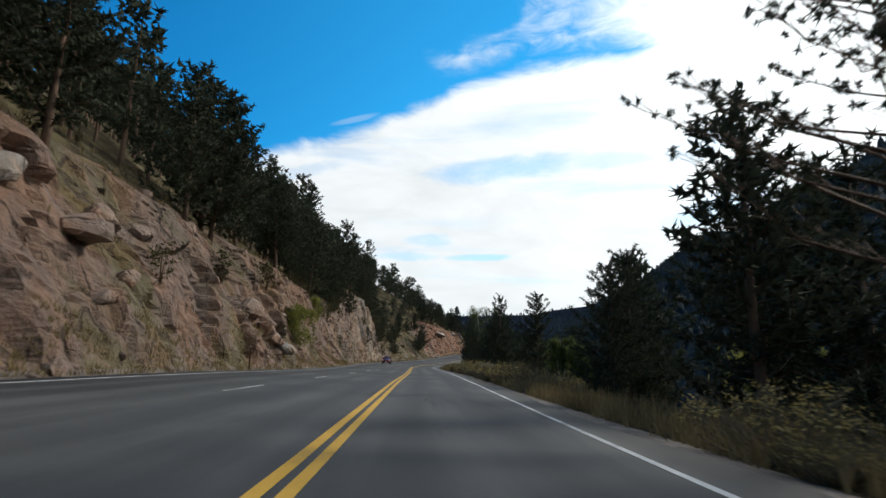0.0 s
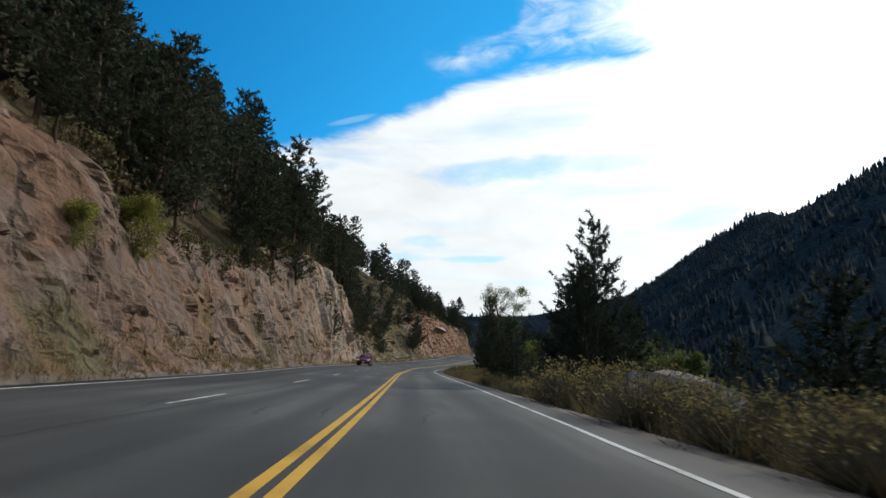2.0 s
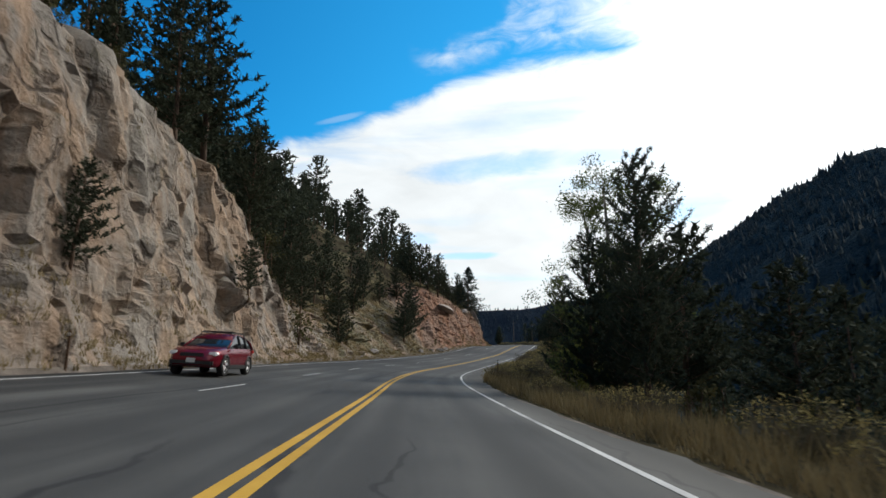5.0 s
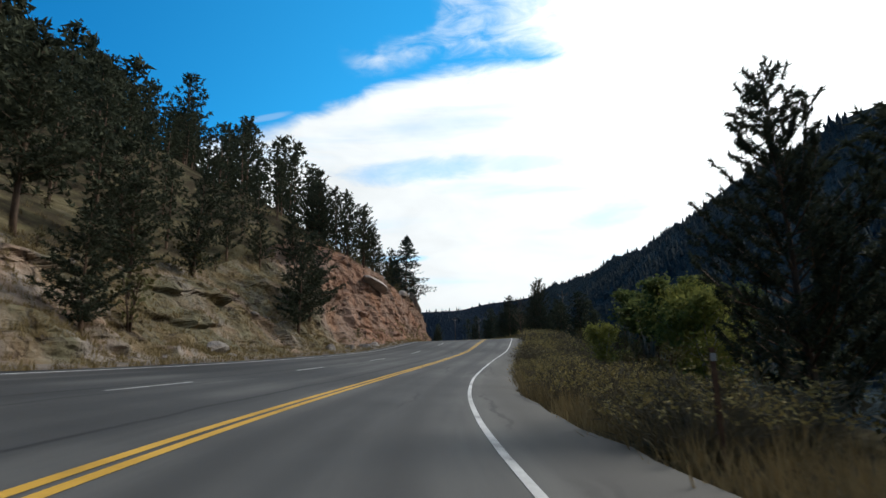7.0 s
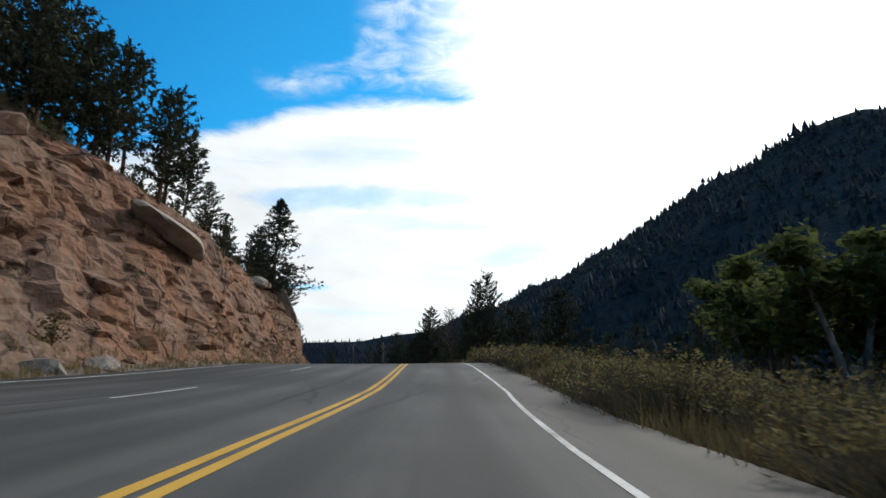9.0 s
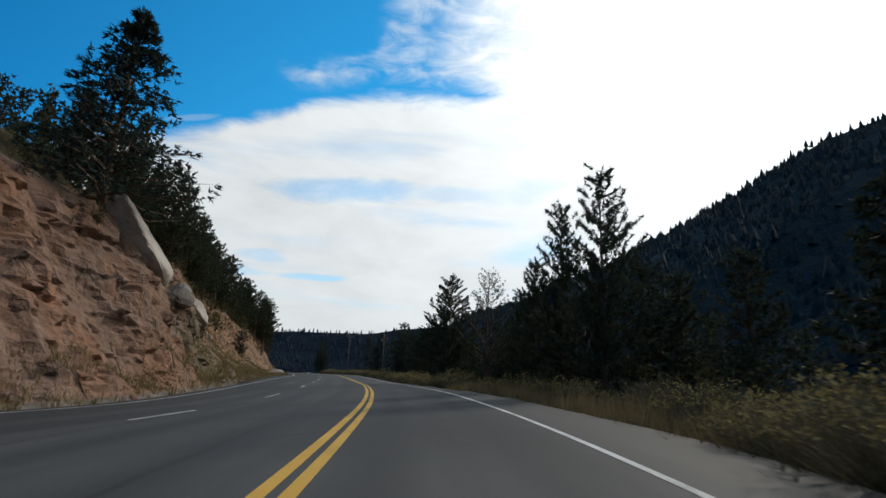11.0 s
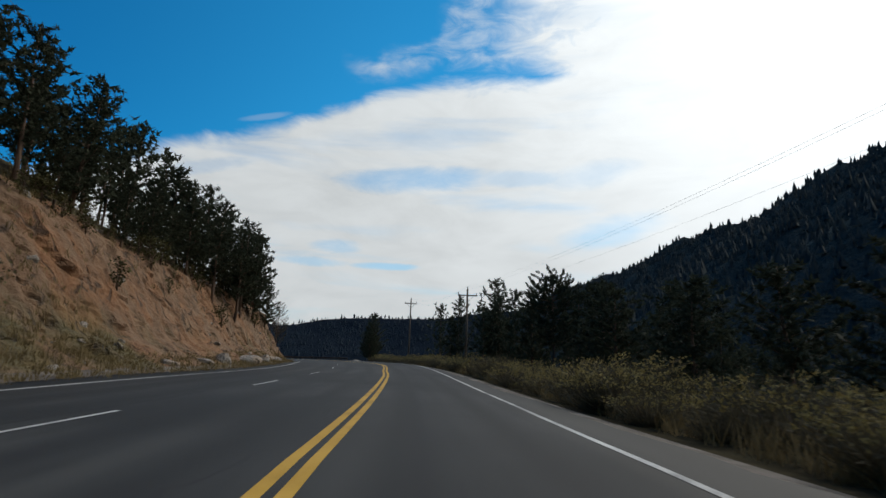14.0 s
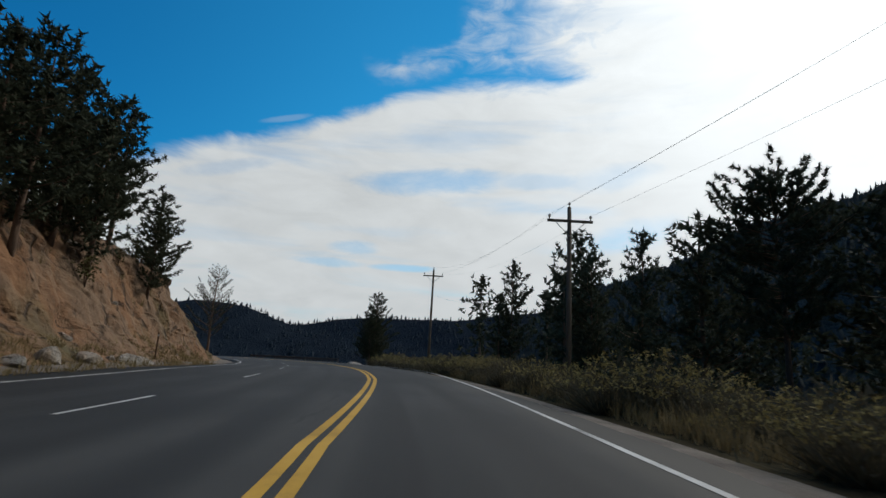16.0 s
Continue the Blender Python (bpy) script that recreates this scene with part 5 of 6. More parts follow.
def grass_sheet():
    """Dry grass along both verges and on the ledges, in tufts of separate blades."""
    rng = np.random.default_rng(31)
    at, aim, tall = [], [], []
    S, D, H = [], [], []
    n = 6000
    S.append(rng.uniform(-6, 350, n)); foot = np.interp(S[-1], CUT[:, 0], CUT[:, 1])
    D.append(-(8.9 + (foot + 0.9 - 8.9) * rng.uniform(0, 1, n)**0.8)); H.append(rng.uniform(0.14, 0.42, n))
    n = 7500
    S.append(rng.uniform(-6, 350, n)); D.append(5.6 + 0.8 * (S[-1] > 250) + rng.exponential(1.5, n)); H.append(rng.uniform(0.25, 0.8, n))
    n = 2600
    S.append(rng.uniform(-6, 350, n)); lip = np.interp(S[-1], CUT[:, 0], CUT[:, 2]); D.append(-(lip + rng.uniform(-1.5, 9, n))); H.append(rng.uniform(0.25, 0.6, n))
    n = 3600
    S.append(np.where(rng.random(n) < 0.5, rng.uniform(146, 192, n), rng.uniform(252, 300, n)))
    foot, lip = np.interp(S[-1], CUT[:, 0], CUT[:, 1]), np.interp(S[-1], CUT[:, 0], CUT[:, 2])
    D.append(-(foot + (lip + 3 - foot) * rng.uniform(0, 1, n)**1.3)); H.append(rng.uniform(0.2, 0.5, n))
    S, D, H = (np.concatenate(q) for q in (S, D, H))
    base = land(S, D)
    verts, faces, k = [], [], 0
    for (x, y, z), h in zip(base, H):
        z = drop(x, y, z)
        p = np.array([[x, y, z - 0.03]])
        v, f = blades(rng, p + rng.normal(0, 0.13, (6, 3)) * (1, 1, 0), np.tile([[0, 0, 1.0]], (6, 1)), 2, h, 0.03, 0.28)
        verts.append(v)
        faces.append(f + k)
        k += len(v)
    tagged(new("dry_grass", mesh("dry_grass", np.concatenate(verts), np.concatenate(faces), STRAW, False)), "dry straw-coloured grass along the road verges", "grass", kind="stuff")


grass_sheet()

# ---------------------------------------------------------------- loose rock


def boulder(seed, tone, label, stretch=(1, 1, 1), planes=11, name="boulder", fine=3, stone=ROCK):
    """A split block: a ball cut back by chance planes, its edges worn."""
    def make():
        rng = np.random.default_rng(seed)
        bm = bmesh.new()
        bmesh.ops.create_icosphere(bm, subdivisions=fine, radius=1.0)
        n = rng.normal(0, 1, (planes, 3))
        n /= np.linalg.norm(n, axis=1, keepdims=True)
        off = rng.uniform(0.45, 0.85, planes)
        for v in bm.verts:
            u = np.array(v.co.normalized())
            r = np.min(np.where(n @ u > 0.15, off / np.maximum(n @ u, 0.15), 1.15))
            r *= 1 + 0.03 * noise.noise(v.co * 3 + Vector((seed, 0, 0)))
            v.co = Vector(u * r * stretch)
        me = bpy.data.meshes.new(name)
        bm.to_mesh(me)
        bm.free()
        me.materials.append(stone)
        att = me.color_attributes.new("stone", "FLOAT_COLOR", "POINT")
        att.data.foreach_set("color", np.tile([*tone, 1], len(me.vertices)).astype(np.float32))
        return tagged(new(name, me), label, "boulder", group="fallen rocks")
    return make


PINK, GREY, RED, PALE = (0.36, 0.25, 0.19), (0.33, 0.28, 0.24), (0.33, 0.20, 0.145), (0.42, 0.36, 0.30)
ROCKS, STONES = {}, {}
for tone_name, tone, word in (("pink", PINK, "pinkish granite block lodged in the road cut"), ("grey", GREY, "grey granite block on the rocky slope"),
                              ("red", RED, "reddish rock fallen among scree"), ("pale", PALE, "pale granite boulder at the foot of the slope")):
    ROCKS[tone_name] = Stock([boulder(500 + 10 * k + len(tone_name), tone, word, st) for k, st in enumerate([(1, 0.8, 0.75), (1.2, 0.8, 0.6), (0.9, 1, 0.9), (1.4, 0.9, 0.55)])])
    STONES[tone_name] = Stock([boulder(700 + 10 * k + len(tone_name), tone, word, st, 8, fine=2) for k, st in enumerate([(1, 0.8, 0.75), (1.2, 0.8, 0.6), (0.9, 1, 0.9), (1.4, 0.9, 0.55)])])


def surface_point(s, d):
    """The point of the cut at s that lies d from the yellow line, met from the road's side, with its normal."""
    p = ground_at(s, d)
    z = drop(p.x, p.y, p.z)
    return Vector((p.x, p.y, z))


for k, (s, d, size, tone, up) in enumerate([
        (41, -10.6, 1.5, "pink", 0.3), (42.5, -10.2, 1.1, "pink", 0.0), (39, -11.2, 1.2, "pink", 0.4), (43.5, -9.9, 0.9, "grey", 0.0), (37, -10.9, 0.8, "pink", 0.0),
        (22, -12.6, 1.3, "pink", 0.2), (24.5, -13.0, 1.0, "pink", 0.0), (18.5, -13.2, 1.1, "grey", 0.0), (28, -13.2, 0.9, "pink", 0.0), (12, -12.5, 1.2, "pink", 0.0),
        (201, -17.0, 1.2, "red", 0.0), (204, -13.6, 0.9, "red", 0.0),
        (194.5, -11.1, 1.0, "pale", 0.0), (197.5, -10.7, 0.84, "pale", 0.0), (190, -11.7, 0.73, "grey", 0.0), (173, -12.3, 0.9, "grey", 0.2), (200.5, -10.4, 1.1, "grey", 0.0),
        (233, -13.4, 1.3, "grey", 0.1), (254, -12.6, 1.2, "grey", 0.1),
        (318, -11.05, 0.88, "pale", 0.0), (322, -10.95, 0.94, "pale", 0.0), (325.5, -10.75, 0.55, "pale", 0.0), (328, -10.65, 0.61, "pale", 0.0), (331, -10.55, 0.66, "pale", 0.0), (334.5, -10.35, 0.94, "pale", 0.0), (336.2, -10.15, 0.55, "pale", 0.0), (312, -11.15, 0.77, "pale", 0.0), (308, -11.25, 0.55, "pale", 0.0), (302, -11.35, 0.66, "pale", 0.0),
        (54.5, 8.0, 1.4, "pale", 0.4), (57.0, 8.0, 0.8, "pale", 0.1), (33.5, 8.2, 0.7, "grey", 0.0), (29.5, 8.6, 0.6, "grey", 0.0), (372, 11, 1.4, "pale", 0.0), (379, 12, 1.2, "pale", 0.0), (385, 9.5, 1.0, "pale", 0.0), (362, 12, 1.0, "pale", 0.0)]):
    p = surface_point(s, d)
    ROCKS[tone].put(k, stand(p + Vector((0, 0, up * size)), size, k * 67.0, (k * 13 % 30 - 15, k * 29 % 40 - 20), 0.14 * size))


def lay_slab(seed, tone, label, a_s, a_h, b_s, b_h, d, stretch, turn):
    """A long rounded block lying down the slope between two places over the road."""
    slab = boulder(seed, tone, label, stretch, 8, fine=4, stone=SLAB)()
    a, b = ground_at(a_s, d), ground_at(b_s, d)
    a.z, b.z = (float(centre(np.array([q]))[0][0, 2]) + up for q, up in ((a_s, a_h), (b_s, b_h)))
    run = b - a
    m = (a + b) / 2
    slab.matrix_basis = pose(m.x, m.y, m.z, 0, -math.degrees(math.asin(run.z / run.length)), math.degrees(math.atan2(run.y, run.x))) @ pose(0, 0, 0, turn)


lay_slab(771, (0.30, 0.27, 0.24), "long smooth grey granite slab lying on the red cut", 207.0, 8.3, 213.8, 7.1, -13.6, (3.7, 1.6, 0.95), 24)
lay_slab(772, (0.34, 0.31, 0.28), "huge smooth grey granite boulder bedded in the orange cut", 243.0, 8.7, 250.2, 5.8, -12.7, (3.9, 1.5, 1.35), 30)
lay_slab(773, GREY, "tilted grey granite slab set in the orange cut", 257.2, 5.6, 260.8, 4.2, -12.6, (2.1, 1.0, 0.8), 20)
rng_r = np.random.default_rng(64)
for k in range(330):
    s = rng_r.uniform(2, 342) if k < 240 else rng_r.uniform(194, 245)
    foot, lip = np.interp(s, CUT[:, 0], CUT[:, 1]), np.interp(s, CUT[:, 0], CUT[:, 2])
    f = rng_r.uniform(-0.12, 1.6)
    if 110 < s < 145 and f > 0.1:
        continue
    p = surface_point(s, -(foot + (lip - foot) * f))
    size = rng_r.uniform(0.14, 0.5) * (1.4 if s < 60 else 0.8 if s > 192 else 1.0)
    tone = "pink" if s < 110 else "grey" if s < 190 else "red" if s < 250 else "pale"
    STONES[tone].put(int(rng_r.integers(0, 40)), stand(p, size, rng_r.uniform(0, 360), rng_r.uniform(-30, 30, 2), 0.3 * size))

# ---------------------------------------------------------------- poles, posts and signs


def box(cx, cy, cz, sx, sy, sz, bevel=0.0):
    bm = bmesh.new()
    bmesh.ops.create_cube(bm, size=1.0)
    bmesh.ops.scale(bm, vec=(sx, sy, sz), verts=bm.verts)
    if bevel:
        bmesh.ops.bevel(bm, geom=bm.edges[:], offset=bevel, segments=2, affect="EDGES")
    bmesh.ops.translate(bm, vec=(cx, cy, cz), verts=bm.verts)
    return bm


def bm_mesh(name, bm, material, smooth=False):
    me = bpy.data.meshes.new(name)
    bm.to_mesh(me)
    bm.free()
    me.materials.append(material)
    if smooth:
        me.polygons.foreach_set("use_smooth", np.ones(len(me.polygons), dtype=bool))
    return me


def power_pole(x, y, base, height, turn, lean, label):
    """A wooden pole with a crossarm on braces, three pins with insulators and a pin at the top."""
    pole = new("power_pole")
    soup = Soup()
    soup.add(*tube([(0, 0, -0.6), (0, 0, height * 0.5), (0, 0, height)], [0.14, 0.125, 0.10], 10))
    part("pole", soup.mesh("pole", WOOD, True), pole)
    za = height - 0.75
    part("crossarm", bm_mesh("crossarm", box(0, -0.16, za, 2.2, 0.10, 0.13, 0.01), WOOD), pole)
    for sx in (-1, 1):
        soup = Soup()
        soup.add(*tube([(sx * 0.02, -0.14, za - 0.75), (sx * 0.72, -0.19, za - 0.06)], [0.022, 0.022], 5))
        part("brace", soup.mesh("brace", STEEL, True), pole)
    for px, pz in ((-1.0, za + 0.06), (0.0, height), (1.0, za + 0.06)):
        soup = Soup()
        soup.add(*tube([(px, -0.16 if px else 0, pz), (px, -0.16 if px else 0, pz + 0.10), (px, -0.16 if px else 0, pz + 0.12), (px, -0.16 if px else 0, pz + 0.2), (px, -0.16 if px else 0, pz + 0.26)], [0.02, 0.02, 0.06, 0.07, 0.03], 8))
        part("insulator", soup.mesh("insulator", CERAMIC, True), pole)
    pole.matrix_basis = pose(x, y, base, 0, lean, turn)
    return tagged(pole, label, "power pole", group="power poles")


TOPS = []
# s along the road, d to the right, height of the top over the road
for s, d, up in [(330.6, 9.7, 8.7), (364.5, 10.9, 11.1), (262.0, 19.0, 10.5)]:
    q = spot(s, d)
    top = float(centre(np.array([s]))[0][0, 2]) + up
    h = top - q.z
    power_pole(q.x, q.y, q.z, h, -8.0, 0.0, "weathered wooden power pole with crossarm and insulators")
    TOPS.append([pose(q.x, q.y, q.z, 0, 0, -8.0) @ Vector((px, -0.16 if px else 0, h - 0.75 + 0.3 if px else h + 0.25)) for px in (-1.0, 0.0, 1.0)])


def cable(a, b, sag):
    cu = bpy.data.curves.new("power_line", "CURVE")
    cu.dimensions, cu.bevel_depth, cu.bevel_resolution = "3D", 0.004, 1
    sp = cu.splines.new("POLY")
    sp.points.add(20)
    for i, q in enumerate(sp.points):
        f = i / 20
        p = Vector(a).lerp(Vector(b), f) - Vector((0, 0, sag * 4 * f * (1 - f)))
        q.co = (*p, 1)
    cu.materials.append(WIRE)
    tagged(new("power_line", cu), "thin dark overhead power line between poles", "cable", group="power lines")


for i in range(3):
    cable(TOPS[0][i], TOPS[1][i], 1.0)
    cable(TOPS[0][i], TOPS[2][i], 1.2)
cable(TOPS[0][1] - Vector((0, 0, 4.2)), TOPS[1][1] - Vector((0, 0, 3.0)), 0.9)


def delineator(s, d, height=1.2):
    p = spot(s, d)
    post = new("marker_post")
    part("post", bm_mesh("post", box(0, 0, height / 2 - 0.1, 0.07, 0.035, height + 0.2, 0.004), RUST), post)
    part("reflector", bm_mesh("reflector", box(0, -0.024, height - 0.12, 0.07, 0.012, 0.1, 0.003), STEEL), post, "small dull reflector plate")
    _, side, _ = centre(np.array([s]))
    post.matrix_basis = pose(p.x, p.y, p.z, 0, 0, math.degrees(math.atan2(side[0, 1], side[0, 0])))
    tagged(post, "dark steel marker post on the grassy verge", "post", group="marker posts")


delineator(34.5, -9.2, 1.5)
delineator(118, -9.1, 1.2)
delineator(339, -10.4, 1.4)
delineator(147.5, 6.6, 1.5)


def small_sign(s, d):
    p = spot(s, d)
    sign = new("road_sign")
    part("post", bm_mesh("post", box(0, 0, 0.35, 0.06, 0.04, 0.9, 0.004), STEEL), sign)
    panel = part("panel", bm_mesh("panel", box(0, -0.04, 0.75, 0.62, 0.02, 0.62, 0.004), RUST), sign, "dark panel seen from the road")
    part("face", bm_mesh("face", box(0, -0.056, 0.75, 0.30, 0.008, 0.30, 0.002), WHITE), panel, "pale square in the middle")
    sign.matrix_basis = pose(p.x, p.y, p.z, 0, 0, -6)
    tagged(sign, "small low sign with a dark panel on the shoulder", "sign")


small_sign(356, 8.2)


def guardrail():
    rail = new("guardrail")
    s = np.arange(380, 412, 2.0)
    p, side, _ = centre(s)
    d = 5.2
    for k in range(len(s)):
        q = p[k, :2] + side[k] * d
        part("post", bm_mesh("post", box(q[0], q[1], p[k, 2] + 0.3, 0.12, 0.12, 1.0), WOOD), rail)
    verts, faces = [], []
    prof = [(0.0, 0.45), (0.06, 0.50), (0.0, 0.58), (0.0, 0.62), (0.06, 0.70), (0.0, 0.76)]
    for k in range(len(s)):
        for o, z in prof:
            q = p[k, :2] + side[k] * (d - 0.09 - o)
            verts.append((q[0], q[1], p[k, 2] + z))
    me = mesh("beam", np.array(verts), grid_faces(len(s), len(prof)), RUST)
    part("beam", me, rail, "dull corrugated steel beam")
    tagged(rail, "dull rusted guardrail on wooden posts round the bend", "guardrail")


guardrail()

# ---------------------------------------------------------------- the red car in the far lane
CAR_RED = surface("dark_red_car_paint", [(0.0, (0.13, 0.006, 0.016)), (1.0, (0.17, 0.009, 0.02))], 0.5, 40.0, rough=0.22, metal=0.35, bump=0.0, specular=0.6)
CLADDING = surface("black_plastic", [(0.0, (0.012, 0.012, 0.013)), (1.0, (0.025, 0.025, 0.027))], 2.0, 60.0, rough=0.6, bump=0.1)
RUBBER = surface("tyre_rubber", [(0.0, (0.012, 0.012, 0.012)), (1.0, (0.03, 0.03, 0.03))], 2.0, 40.0, rough=0.85, bump=0.2)
ALLOY = surface("machined_alloy", [(0.0, (0.55, 0.55, 0.56)), (1.0, (0.72, 0.72, 0.73))], 3.0, 50.0, rough=0.3, metal=1.0, bump=0.0)
TINTED = surface("tinted_car_glass", [(0.0, (0.010, 0.013, 0.016)), (1.0, (0.018, 0.022, 0.026))], 1.0, 10.0, rough=0.05, bump=0.0, specular=0.8)
LENS = surface("clear_lamp_lens", [(0.0, (0.6, 0.62, 0.65)), (1.0, (0.8, 0.8, 0.82))], 3.0, 30.0, rough=0.12, bump=0.0, specular=0.7)
TAIL = surface("red_lamp_lens", [(0.0, (0.25, 0.01, 0.01)), (1.0, (0.4, 0.02, 0.02))], 3.0, 30.0, rough=0.15, bump=0.0)


def loft(stations):
    """Skin over rings of equal size, closed at both ends."""
    n = len(stations[0])
    v = np.array(stations, float).reshape(-1, 3)
    f = [tuple(q) for q in np.concatenate([np.stack([i * n + np.arange(n), i * n + (np.arange(n) + 1) % n, (i + 1) * n + (np.arange(n) + 1) % n, (i + 1) * n + np.arange(n)], 1) for i in range(len(stations) - 1)])]
    f += [tuple(range(n))[::-1], tuple((len(stations) - 1) * n + k for k in range(n))]
    return v, f


def red_car():
    """A small crossover; its nose points along +x, the wheels stand on z = 0."""
    car = new("car")
    xs = np.array([-2.20, -2.12, -1.9, -1.5, -1.0, -0.4, 0.2, 0.75, 1.0, 1.4, 1.8, 2.05, 2.18, 2.22])
    top = np.interp(xs, [-2.2, -2.1, -1.9, 0.7, 1.0, 1.9, 2.12, 2.22], [0.80, 1.00, 1.06, 1.02, 1.0, 0.90, 0.78, 0.62])
    low = np.interp(xs, [-2.2, -2.0, 2.0, 2.22], [0.42, 0.30, 0.28, 0.38])
    wid = np.interp(xs, [-2.2, -2.0, -1.4, 1.3, 1.9, 2.15, 2.22], [0.70, 0.84, 0.895, 0.895, 0.84, 0.70, 0.60])
    rings = []
    for x, zt, zl, w in zip(xs, top, low, wid):
        half = [(w * 0.93, zl), (w * 0.99, zl + 0.12), (w, zl + (zt - zl) * 0.45), (w * 0.985, zl + (zt - zl) * 0.72), (w * 0.93, zt - 0.05), (w * 0.82, zt), (w * 0.4, zt + 0.025)]
        rings.append([(x, y, z) for y, z in half] + [(x, -y, z) for y, z in reversed(half)])
    body = part("body", mesh("body", *loft(rings), CAR_RED), car, "dark red painted body")
    # glass house
    gx = np.array([-2.0, -1.75, -1.3, -0.6, 0.0, 0.35, 0.7, 0.98])
    gz = np.interp(gx, [-2.0, -1.75, -1.3, -0.5, 0.0, 0.98], [1.06, 1.36, 1.50, 1.53, 1.49, 1.00])
    rings = []
    for x, z in zip(gx, gz):
        w0, w1 = 0.80, 0.80 - 0.36 * max(0.02, z - 1.0)
        half = [(w0, 0.98), (w0 - (w0 - w1) * 0.5, (0.98 + z) / 2), (w1, z - 0.03), (w1 - 0.08, z)]
        rings.append([(x, y, q) for y, q in half] + [(x, -y, q) for y, q in reversed(half)])
    part("glass", mesh("glass", *loft(rings), TINTED), car, "dark tinted windows")
    rings = []
    for x, z in zip(gx[1:6], gz[1:6]):
        w1 = 0.80 - 0.36 * max(0.02, z - 1.0) + 0.012
        half = [(w1, z - 0.06), (w1 - 0.03, z + 0.005), (w1 * 0.5, z + 0.03)]
        rings.append([(x, y, q) for y, q in half] + [(x, -y, q) for y, q in reversed(half)])
    part("roof", mesh("roof", *loft(rings), CAR_RED), car)
    for sy in (-1, 1):
        for a, b in (((0.98, 0.80, 0.99), (-0.02, 0.635, 1.475)), ((-0.42, 0.815, 1.0), (-0.48, 0.625, 1.51)), ((-1.15, 0.815, 1.0), (-1.25, 0.63, 1.49)), ((-2.0, 0.80, 1.03), (-1.72, 0.68, 1.36))):
            soup = Soup()
            soup.add(*tube([(a[0], sy * a[1], a[2]), ((a[0] + b[0]) / 2, sy * ((a[1] + b[1]) / 2 + 0.012), (a[2] + b[2]) / 2 + 0.01), (b[0], sy * b[1], b[2])], [0.035, 0.034, 0.03], 6))
            part("pillar", soup.mesh("pillar", CAR_RED if a[0] > 0.5 or a[0] < -1.9 else CLADDING, True), car)
        part("sill", bm_mesh("sill", box(0, sy * 0.885, 0.33, 2.4, 0.06, 0.16, 0.02), CLADDING), car, "black plastic sill cladding")
        part("window_trim", bm_mesh("window_trim", box(-0.45, sy * 0.822, 1.005, 2.3, 0.015, 0.022, 0.004), ALLOY), car)
        part("headlight", bm_mesh("headlight", box(1.98, sy * 0.66, 0.76, 0.30, 0.30, 0.13, 0.04), LENS), car, "clear angular headlight")
        part("tail_light", bm_mesh("tail_light", box(-2.12, sy * 0.70, 0.92, 0.18, 0.26, 0.15, 0.03), TAIL), car, "red tail light")
        mirror = part("mirror", bm_mesh("mirror", box(0.62, sy * 0.98, 1.06, 0.16, 0.20, 0.14, 0.04), CLADDING), car)
        part("mirror_glass", bm_mesh("mirror_glass", box(0.535, sy * 0.98, 1.06, 0.008, 0.16, 0.10, 0.002), ALLOY), mirror)
        for hx in (-0.25, -1.05):
            part("door_handle", bm_mesh("door_handle", box(hx, sy * 0.905, 0.88, 0.18, 0.03, 0.03, 0.008), CAR_RED), car)
        soup = Soup()
        soup.add(*tube([(-1.45, sy * 0.56, 1.50), (-1.35, sy * 0.56, 1.58), (0.05, sy * 0.56, 1.57), (0.18, sy * 0.56, 1.48)], [0.02] * 4, 6))
        part("roof_rail", soup.mesh("roof_rail", CLADDING, True), car)
    for x in (-1.1, -0.2):
        part("cross_bar", bm_mesh("cross_bar", box(x, 0, 1.61, 0.06, 1.25, 0.04, 0.01), CLADDING), car)
    part("bumper", bm_mesh("bumper", box(2.12, 0, 0.45, 0.22, 1.45, 0.24, 0.06), CLADDING), car, "black lower front bumper")
    part("bumper", bm_mesh("bumper", box(-2.12, 0, 0.48, 0.22, 1.55, 0.22, 0.06), CLADDING), car, "black lower rear bumper")
    part("grille", bm_mesh("grille", box(2.19, 0, 0.70, 0.06, 0.80, 0.14, 0.02), CLADDING), car)
    part("plate", bm_mesh("plate", box(2.245, 0, 0.52, 0.012, 0.30, 0.15, 0.003), WHITE), car, "pale blank number plate")
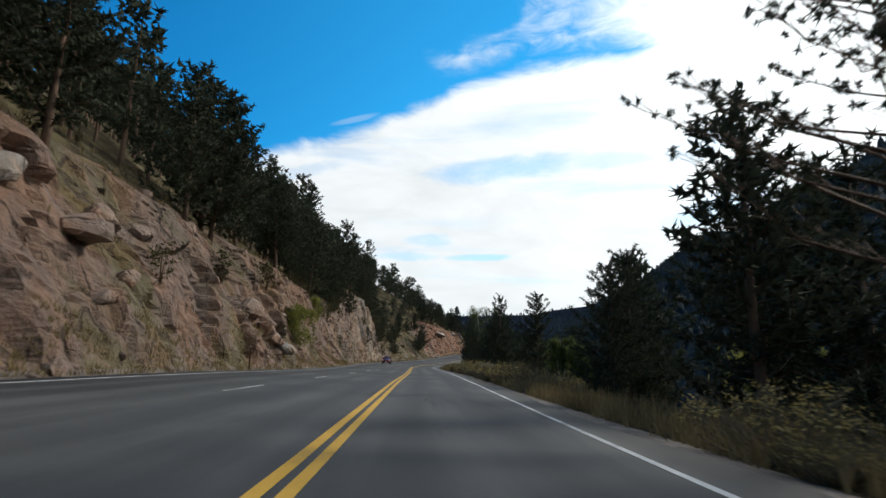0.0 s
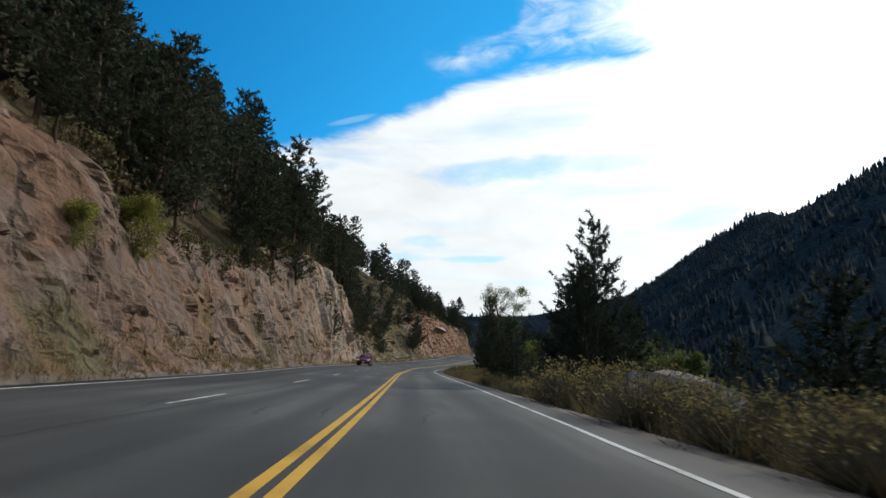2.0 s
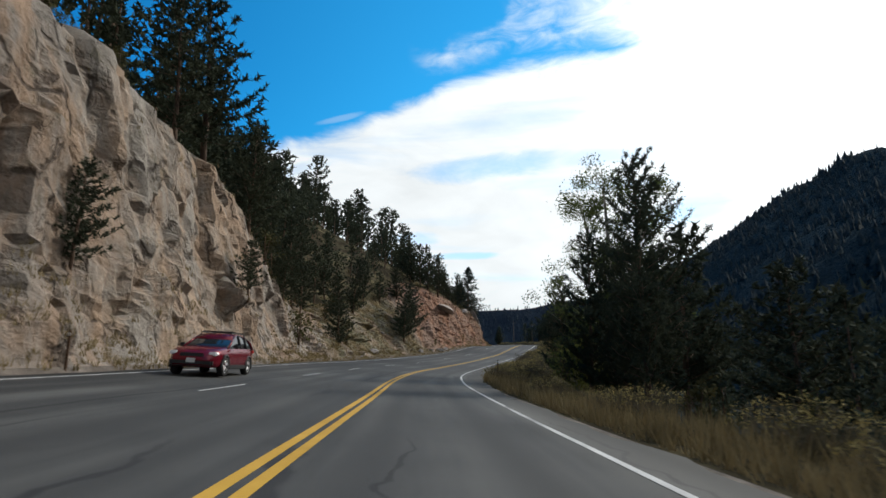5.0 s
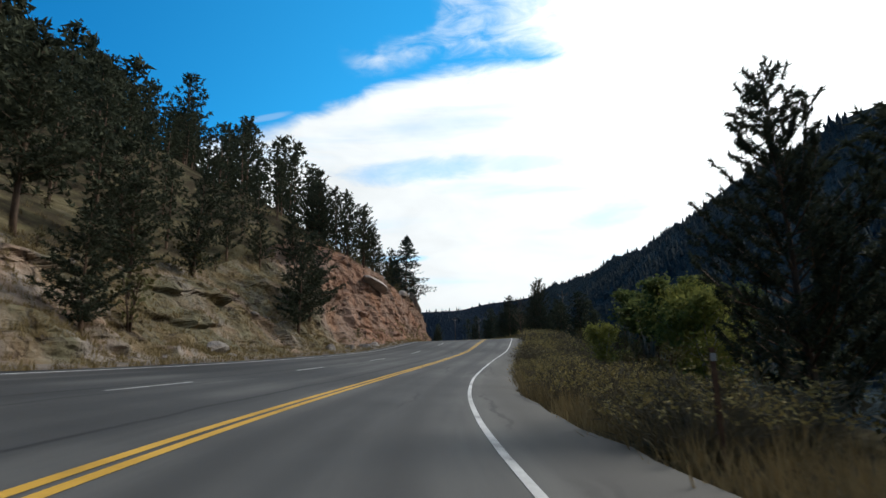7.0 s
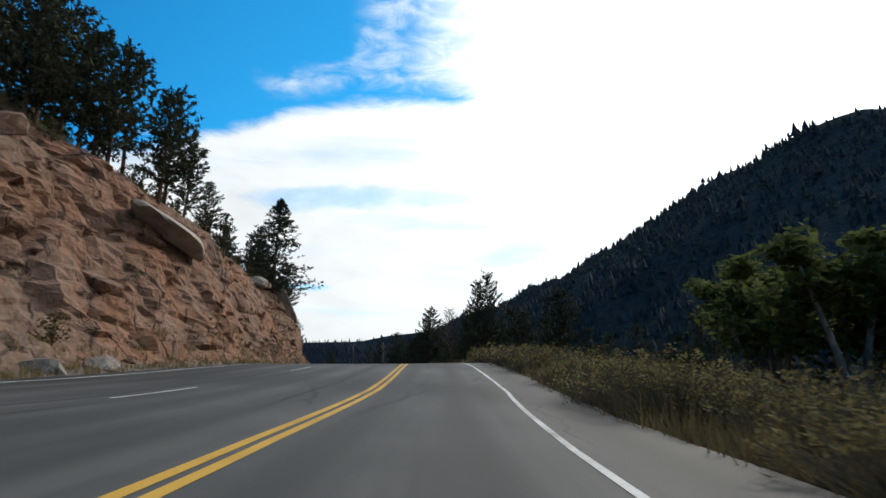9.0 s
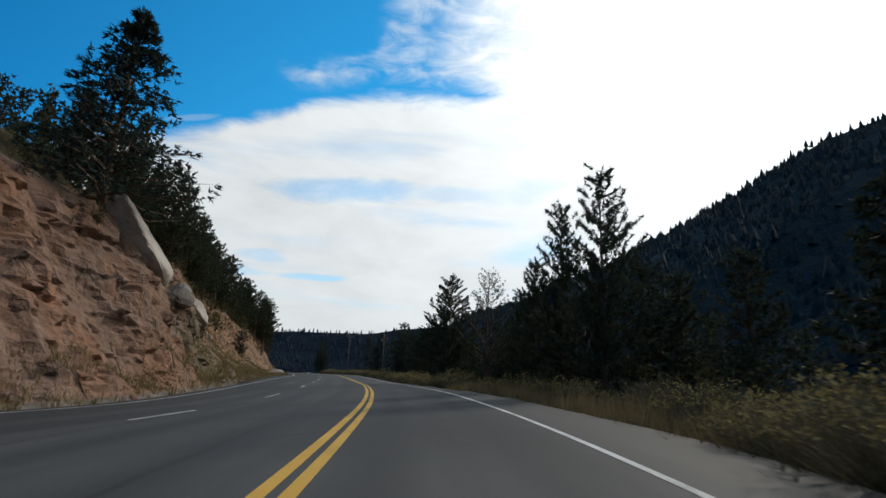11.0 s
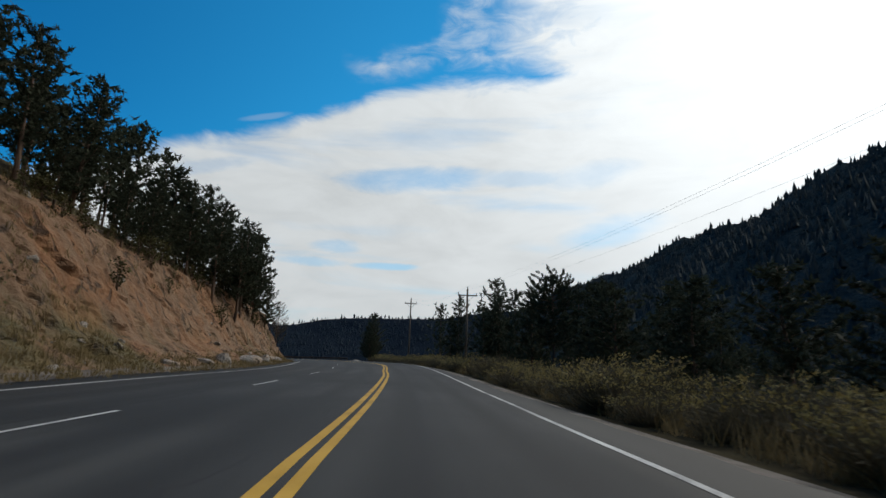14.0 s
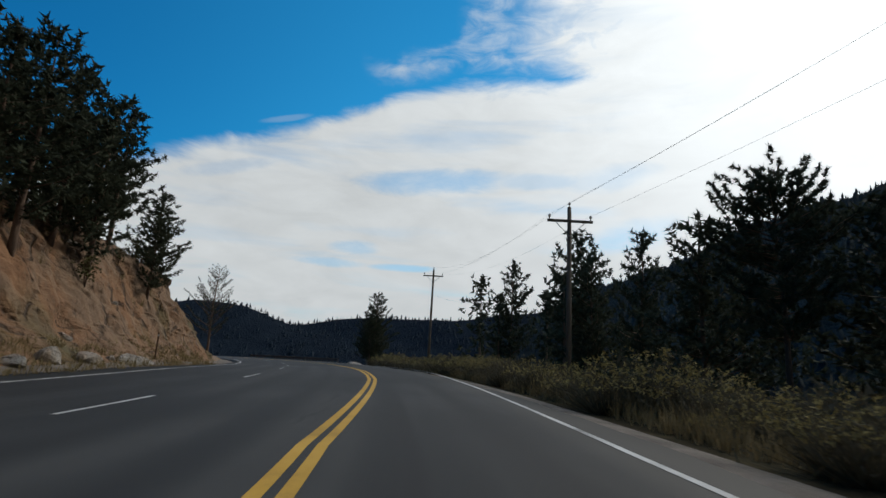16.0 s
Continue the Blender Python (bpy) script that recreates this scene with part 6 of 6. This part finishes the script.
    for x in (-1.33, 1.33):
        for sy in (-1, 1):
            arch = Soup()
            arch.add(*tube([(x + math.cos(a) * 0.39, sy * 0.885, 0.34 + math.sin(a) * 0.39) for a in np.linspace(-0.25, math.pi + 0.25, 13)], [0.045] * 13, 6))
            part("wheel_arch", arch.mesh("wheel_arch", CLADDING, True), car, "black wheel arch cladding")
            wheel = new("wheel")
            wheel.parent = car
            wheel.matrix_basis = pose(x, sy * 0.80, 0.34)
            ring = []
            for a in np.linspace(0, 2 * math.pi, 29)[:-1]:
                ring.append([(math.cos(a) * r, y, math.sin(a) * r) for r, y in ((0.22, -0.10), (0.31, -0.115), (0.34, -0.07), (0.34, 0.07), (0.31, 0.115), (0.22, 0.10))])
            v = np.array(ring).reshape(-1, 3)
            f = [(i * 6 + k, i * 6 + k + 1, (i + 1) % 28 * 6 + k + 1, (i + 1) % 28 * 6 + k) for i in range(28) for k in range(5)]
            part("tyre", mesh("tyre", v, f, RUBBER), wheel)
            soup = Soup()
            for k in range(5):
                a = k * 2 * math.pi / 5
                for o in (-0.16, 0.16):
                    soup.add(*tube([(math.cos(a) * 0.04, sy * 0.085, math.sin(a) * 0.04), (math.cos(a + o) * 0.225, sy * 0.075, math.sin(a + o) * 0.225)], [0.028, 0.022], 5))
            hoop = [(math.cos(a) * 0.225, sy * 0.08, math.sin(a) * 0.225) for a in np.linspace(0, 2 * math.pi, 25)]
            soup.add(*tube(hoop, [0.018] * 25, 5))
            part("rim", soup.mesh("rim", ALLOY, True), wheel, "five split spokes of bright alloy")
            part("brake_disc", mesh("brake_disc", [(0, 0, 0)] + [(math.cos(a) * 0.21, 0, math.sin(a) * 0.21) for a in np.linspace(0, 6.283, 21)], [(0, k, k + 1) for k in range(1, 21)], CLADDING), wheel)
    s, d = CAR_AT
    p, side, fall = centre(np.array([s]))
    x, y = p[0, :2] + side[0] * d
    z = p[0, 2] + float(cross(np.array([s]), np.array([d]))[0])
    head = math.degrees(math.atan2(side[0, 1], side[0, 0])) - 90
    car.matrix_basis = pose(x, y, z + 0.005, 0, 0, head) @ pose(0, 0, 0, -math.degrees(fall[0]) * -1)
    tagged(car, "dark red crossover car with roof bars in the far lane", "car")


CAR_AT = (122.4, -6.3)
red_car()
